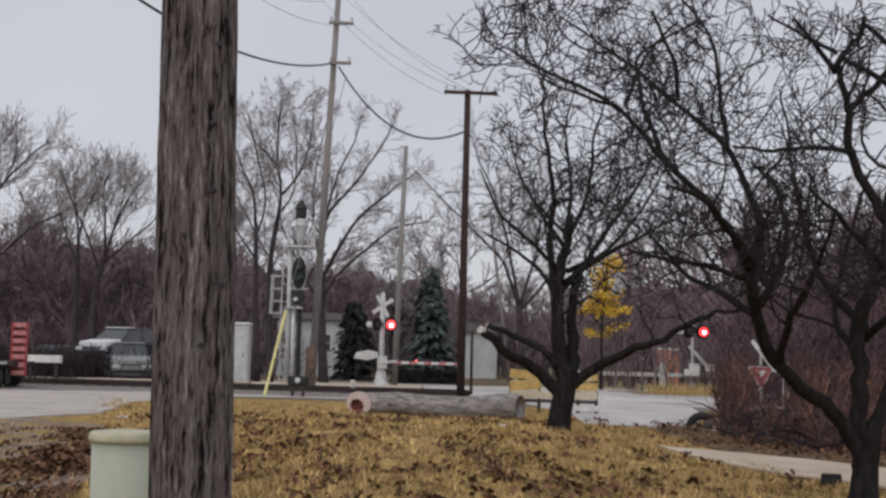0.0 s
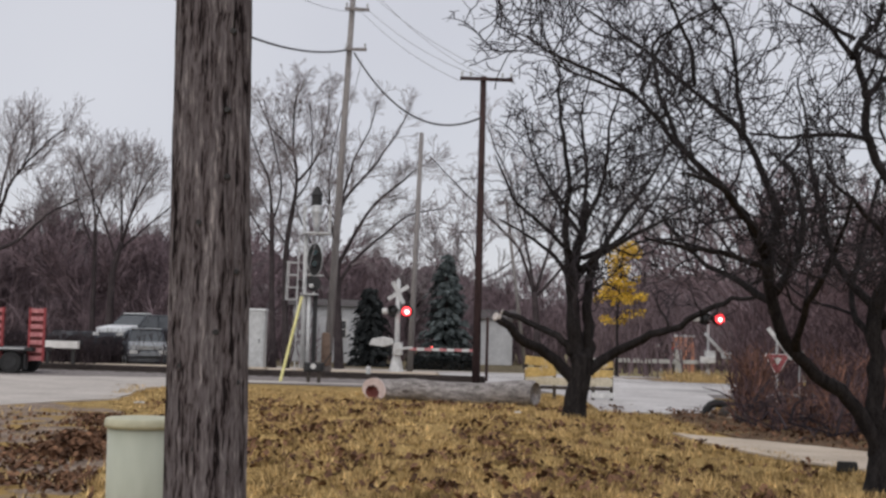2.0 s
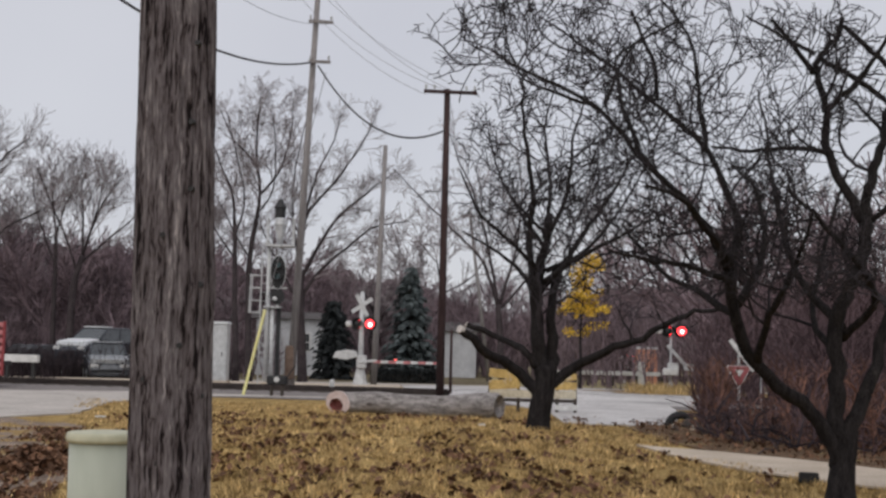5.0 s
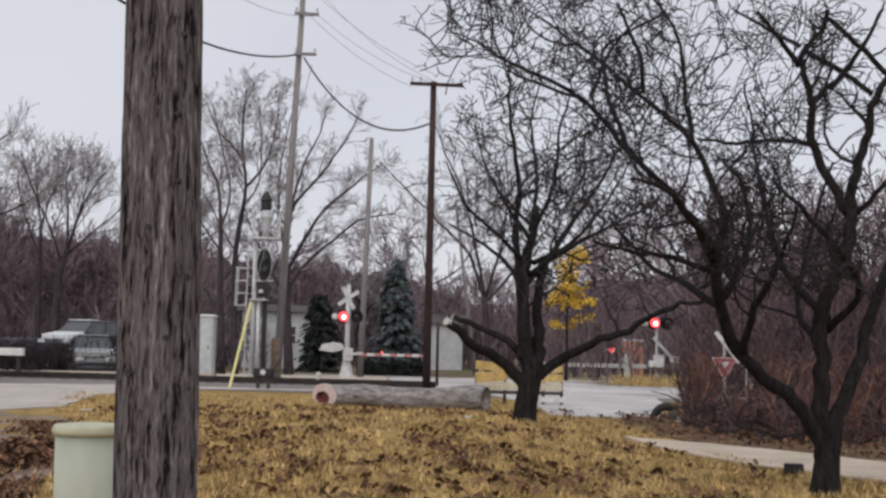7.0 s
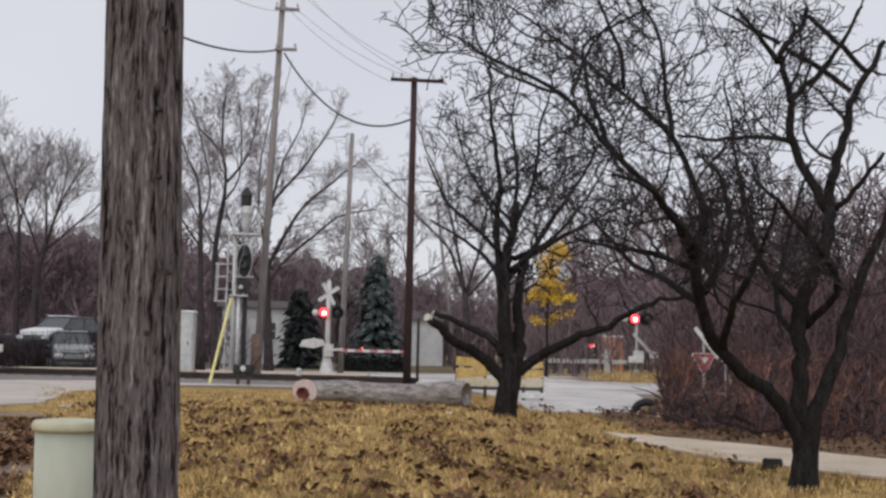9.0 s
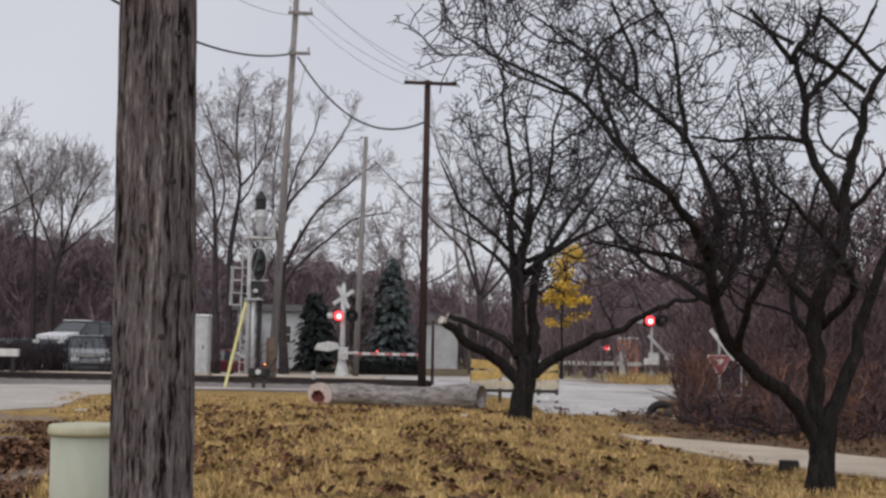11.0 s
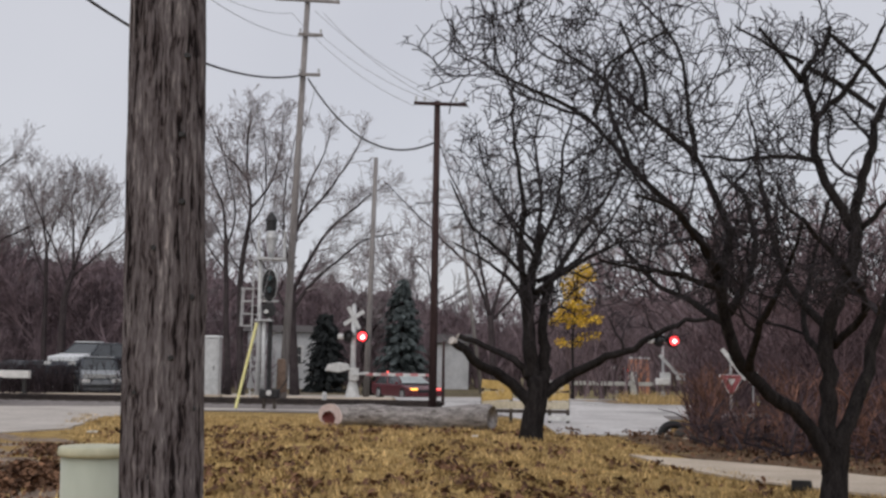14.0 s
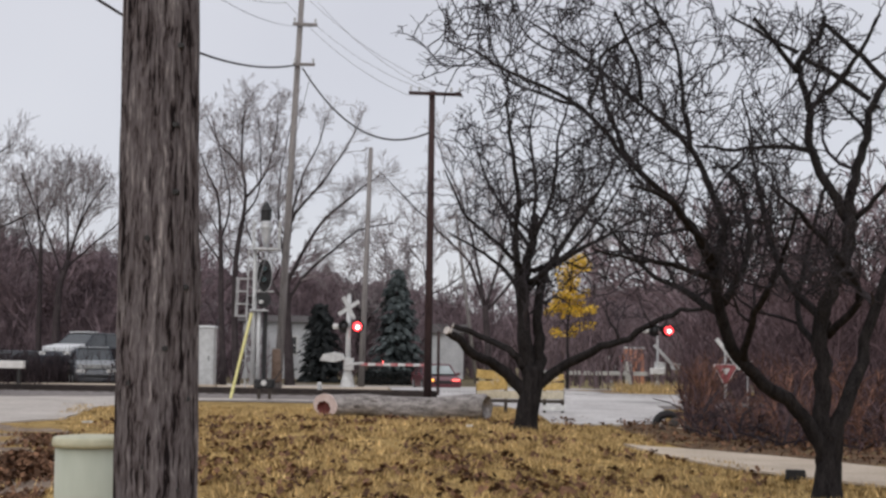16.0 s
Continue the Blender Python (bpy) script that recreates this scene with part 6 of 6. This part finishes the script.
def leaf_litter():
    random.seed(81)
    s = Shape()

    def leaf(x, y, z, size):
        a = rnd(0, math.tau)
        u, w = Vector((math.cos(a), math.sin(a), rnd(-0.9, 0.9))) * size, Vector((-math.sin(a), math.cos(a), rnd(-1.1, 1.1))) * size * 0.7
        p = Vector((x, y, z + size * 0.5))
        s.add([p - u, p + w + Vector((0, 0, size * 0.3)), p + u, p - w], [(0, 1, 2, 3)])

    for i in range(5000):
        y = 10.5 + 19 * random.random() ** 1.3
        x = rnd(-y * 0.4, y * 0.4)
        if (y < 20.4 and x > 4.05 + (17.51 - y) * 0.374) or (y > 22 and x < -6.0) or (x < -3.0 - (y - 10) * 0.25 and random.random() < 0.7):
            continue
        if noise.noise((x * 1.8, y * 0.9, 17)) - 0.03 * x + rnd(-0.3, 0.3) > 0.12:
            leaf(x, y, lawn_height(x, y), rnd(0.025, 0.055))
    for i in range(1250):
        y = 10.5 + 17 * random.random() ** 1.2
        x = rnd(-y * 0.36, y * 0.3)
        if (y < 20.4 and x > 4.0 + (17.51 - y) * 0.374) or x < -2.7 - (y - 10) * 0.25 or noise.noise((x * 0.7, y * 0.4, 27)) - 0.03 * x + rnd(-0.4, 0.4) < 0.0:
            continue
        for j in range(random.randint(4, 12)):
            leaf(x + random.gauss(0, 0.065), y + random.gauss(0, 0.09), lawn_height(x, y) + rnd(0, 0.07), rnd(0.025, 0.055))
    for i in range(2600):
        r, a = random.gauss(0, 0.33), rnd(0, math.tau)
        x, y = -4.35 + r * math.cos(a) + rnd(-0.25, 0.25), 14.6 + 1.5 * r * math.sin(a)
        leaf(x, y, 0.03 + 0.2 * math.exp(-r * r * 6) * random.random(), rnd(0.025, 0.055))
    for i in range(3200):
        y = rnd(11, 21)
        x = -3.0 - (y - 10) * 0.25 - abs(random.gauss(0, 0.9))
        if noise.noise((x * 1.3, y * 0.8, 31)) + rnd(-0.3, 0.3) > -0.05:
            leaf(x, y, 0.025, rnd(0.022, 0.05))
    for i in range(5000):
        x, y = rnd(3.0, 10), rnd(16.5, 29.5)
        if x > max(4.45, 4.35 + (20.0 - y) * 0.62) + 0.25 * noise.noise((x, y, 6)) and y < 25.4 + (x - 2.4) * 0.66:
            leaf(x, y, 0.03 + rnd(0, 0.04), rnd(0.018, 0.042))
    tagged(part("fallen_leaves", s, DEAD_LEAF), "scattered brown fallen leaves", "leaves", kind="stuff")


grass()
leaf_litter()


def paper(x, y, size):
    p = Shape().sheet([(x - size, y - size * 0.6), (x + size, y - size * 0.4), (x + size * 0.8, y + size * 0.7), (x - size * 0.7, y + size * 0.6)], lawn_height(x, y) + 0.07, 0.03)
    tagged(part("paper_scrap", p, WHITE), "crumpled white paper scrap lying on the lawn", "litter", "paper scraps")


for px_, py_, sz_ in ((-2.75, 15.6, 0.055), (1.1, 22.0, 0.06), (-6.3, 24.3, 0.10)):
    paper(px_, py_, sz_)


def clutter():
    random.seed(91)
    t = thing("old_tyre", "old black tyre half sunk in leaf litter", "tyre", (5.62, 26.44, 0.00))
    ring = [(0.27 * math.cos(a), rnd(-0.01, 0.01), 0.0 + 0.25 * math.sin(a)) for a in (i * math.tau / 20 for i in range(21))]
    part("tread", Shape().tube(ring, [0.085] * 21, 8, False), TYRE, t, smooth=True)
    b = thing("rubber_block", "small black rubber block lying on the footpath edge", "block", (4.71, 14.83, 0.05), -12)
    part("block", Shape().box((0, 0, 0.035), (0.25, 0.12, 0.12), taper=0.9, chamfer=0.02), TYRE, b, bevel=0.01)
    for i in range(14):
        x, y, r = rnd(5.0, 7.0), rnd(23.6, 26.2), rnd(0.06, 0.17) * (0.5 if i % 7 == 0 else 1)
        s = Shape()
        n, m = 9, 6
        verts = []
        for k in range(m + 1):
            e = math.pi * k / m - math.pi / 2
            for j in range(n):
                a = j * math.tau / n
                q = Vector((math.cos(a) * math.cos(e), math.sin(a) * math.cos(e), math.sin(e)))
                verts.append(q * r * (1 + 0.35 * noise.noise(q * 1.6 + Vector((i, 0, 0)))) + Vector((0, 0, r * 0.4)))
        s.add(verts, [(k * n + j, k * n + (j + 1) % n, (k + 1) * n + (j + 1) % n, (k + 1) * n + j) for k in range(m) for j in range(n)])
        rock = part("rock", s, DARK_STONE if i % 7 else CONCRETE, smooth=True)
        rock.location = (x, y, 0.0)
        tagged(rock, "dark rough stone in the leaf litter" if i % 7 else "pale broken concrete lump in the leaf litter", "stone", "stones under the shrubs")


clutter()


# ---- what moves ----
def flashes(lamp, left):
    """Alternate flashing: the drum turns its lit face to the road and away."""
    period, first, half, rows = 1.084, 0.33, 0.29, []
    edges = []
    k = 0
    while first + period * k - half < 16.3:
        edges += [(first + period * k - half, True), (first + period * k + half, False)]
        k += 1
    angle = 180.0 if left else 0.0
    base = lamp.matrix_basis.translation.copy()

    def key(t, a):
        rows.append((t, Matrix.Translation(base) @ pose(0, 0, 0, 0, 0, a)))

    key(0.0, angle)
    for t, _ in edges:
        if 0.03 < t < 15.9:
            f = round(t * FPS)
            key((f - 1) / FPS, angle)
            key(f / FPS - 0.0, angle + 85)
            key((f + 1) / FPS, angle + 170)
            key((f + 2) / FPS, angle + 180)
            angle += 180
    key(16.0, angle)
    walk(lamp, rows)


def motions():
    for pair in (main_lamps, far_lamps, third_lamps):
        flashes(pair[0], True)
        flashes(pair[1], False)
    drive = [(0, -62, 64.6, 0), (8.5, -36.0, 64.4, 0), (9.2, -27.0, 64.2, 0), (10.0, -17.6, 64.0, -2), (10.7, -11.3, 63.8, -5), (11.3, -7.47, 63.6, -10), (11.6, -6.28, 63.5, -16), (11.9, -5.48, 63.4, -22),
        (12.2, -4.48, 63.2, -30), (12.5, -3.50, 63.0, -38), (12.8, -2.68, 62.7, -44), (13.1, -1.91, 62.4, -50), (13.5, -0.90, 62.0, -60), (14.0, -0.41, 61.6, -64), (14.5, 0.41, 61.2, -67), (15.0, 0.72, 60.8, -75), (15.5, 0.91, 60.6, -80), (16.0, 1.30, 60.5, -82)]
    walk(maroon_car, [(t, pose(x, y, -0.386, 0, 0, a)) for t, x, y, a in drive])


motions()
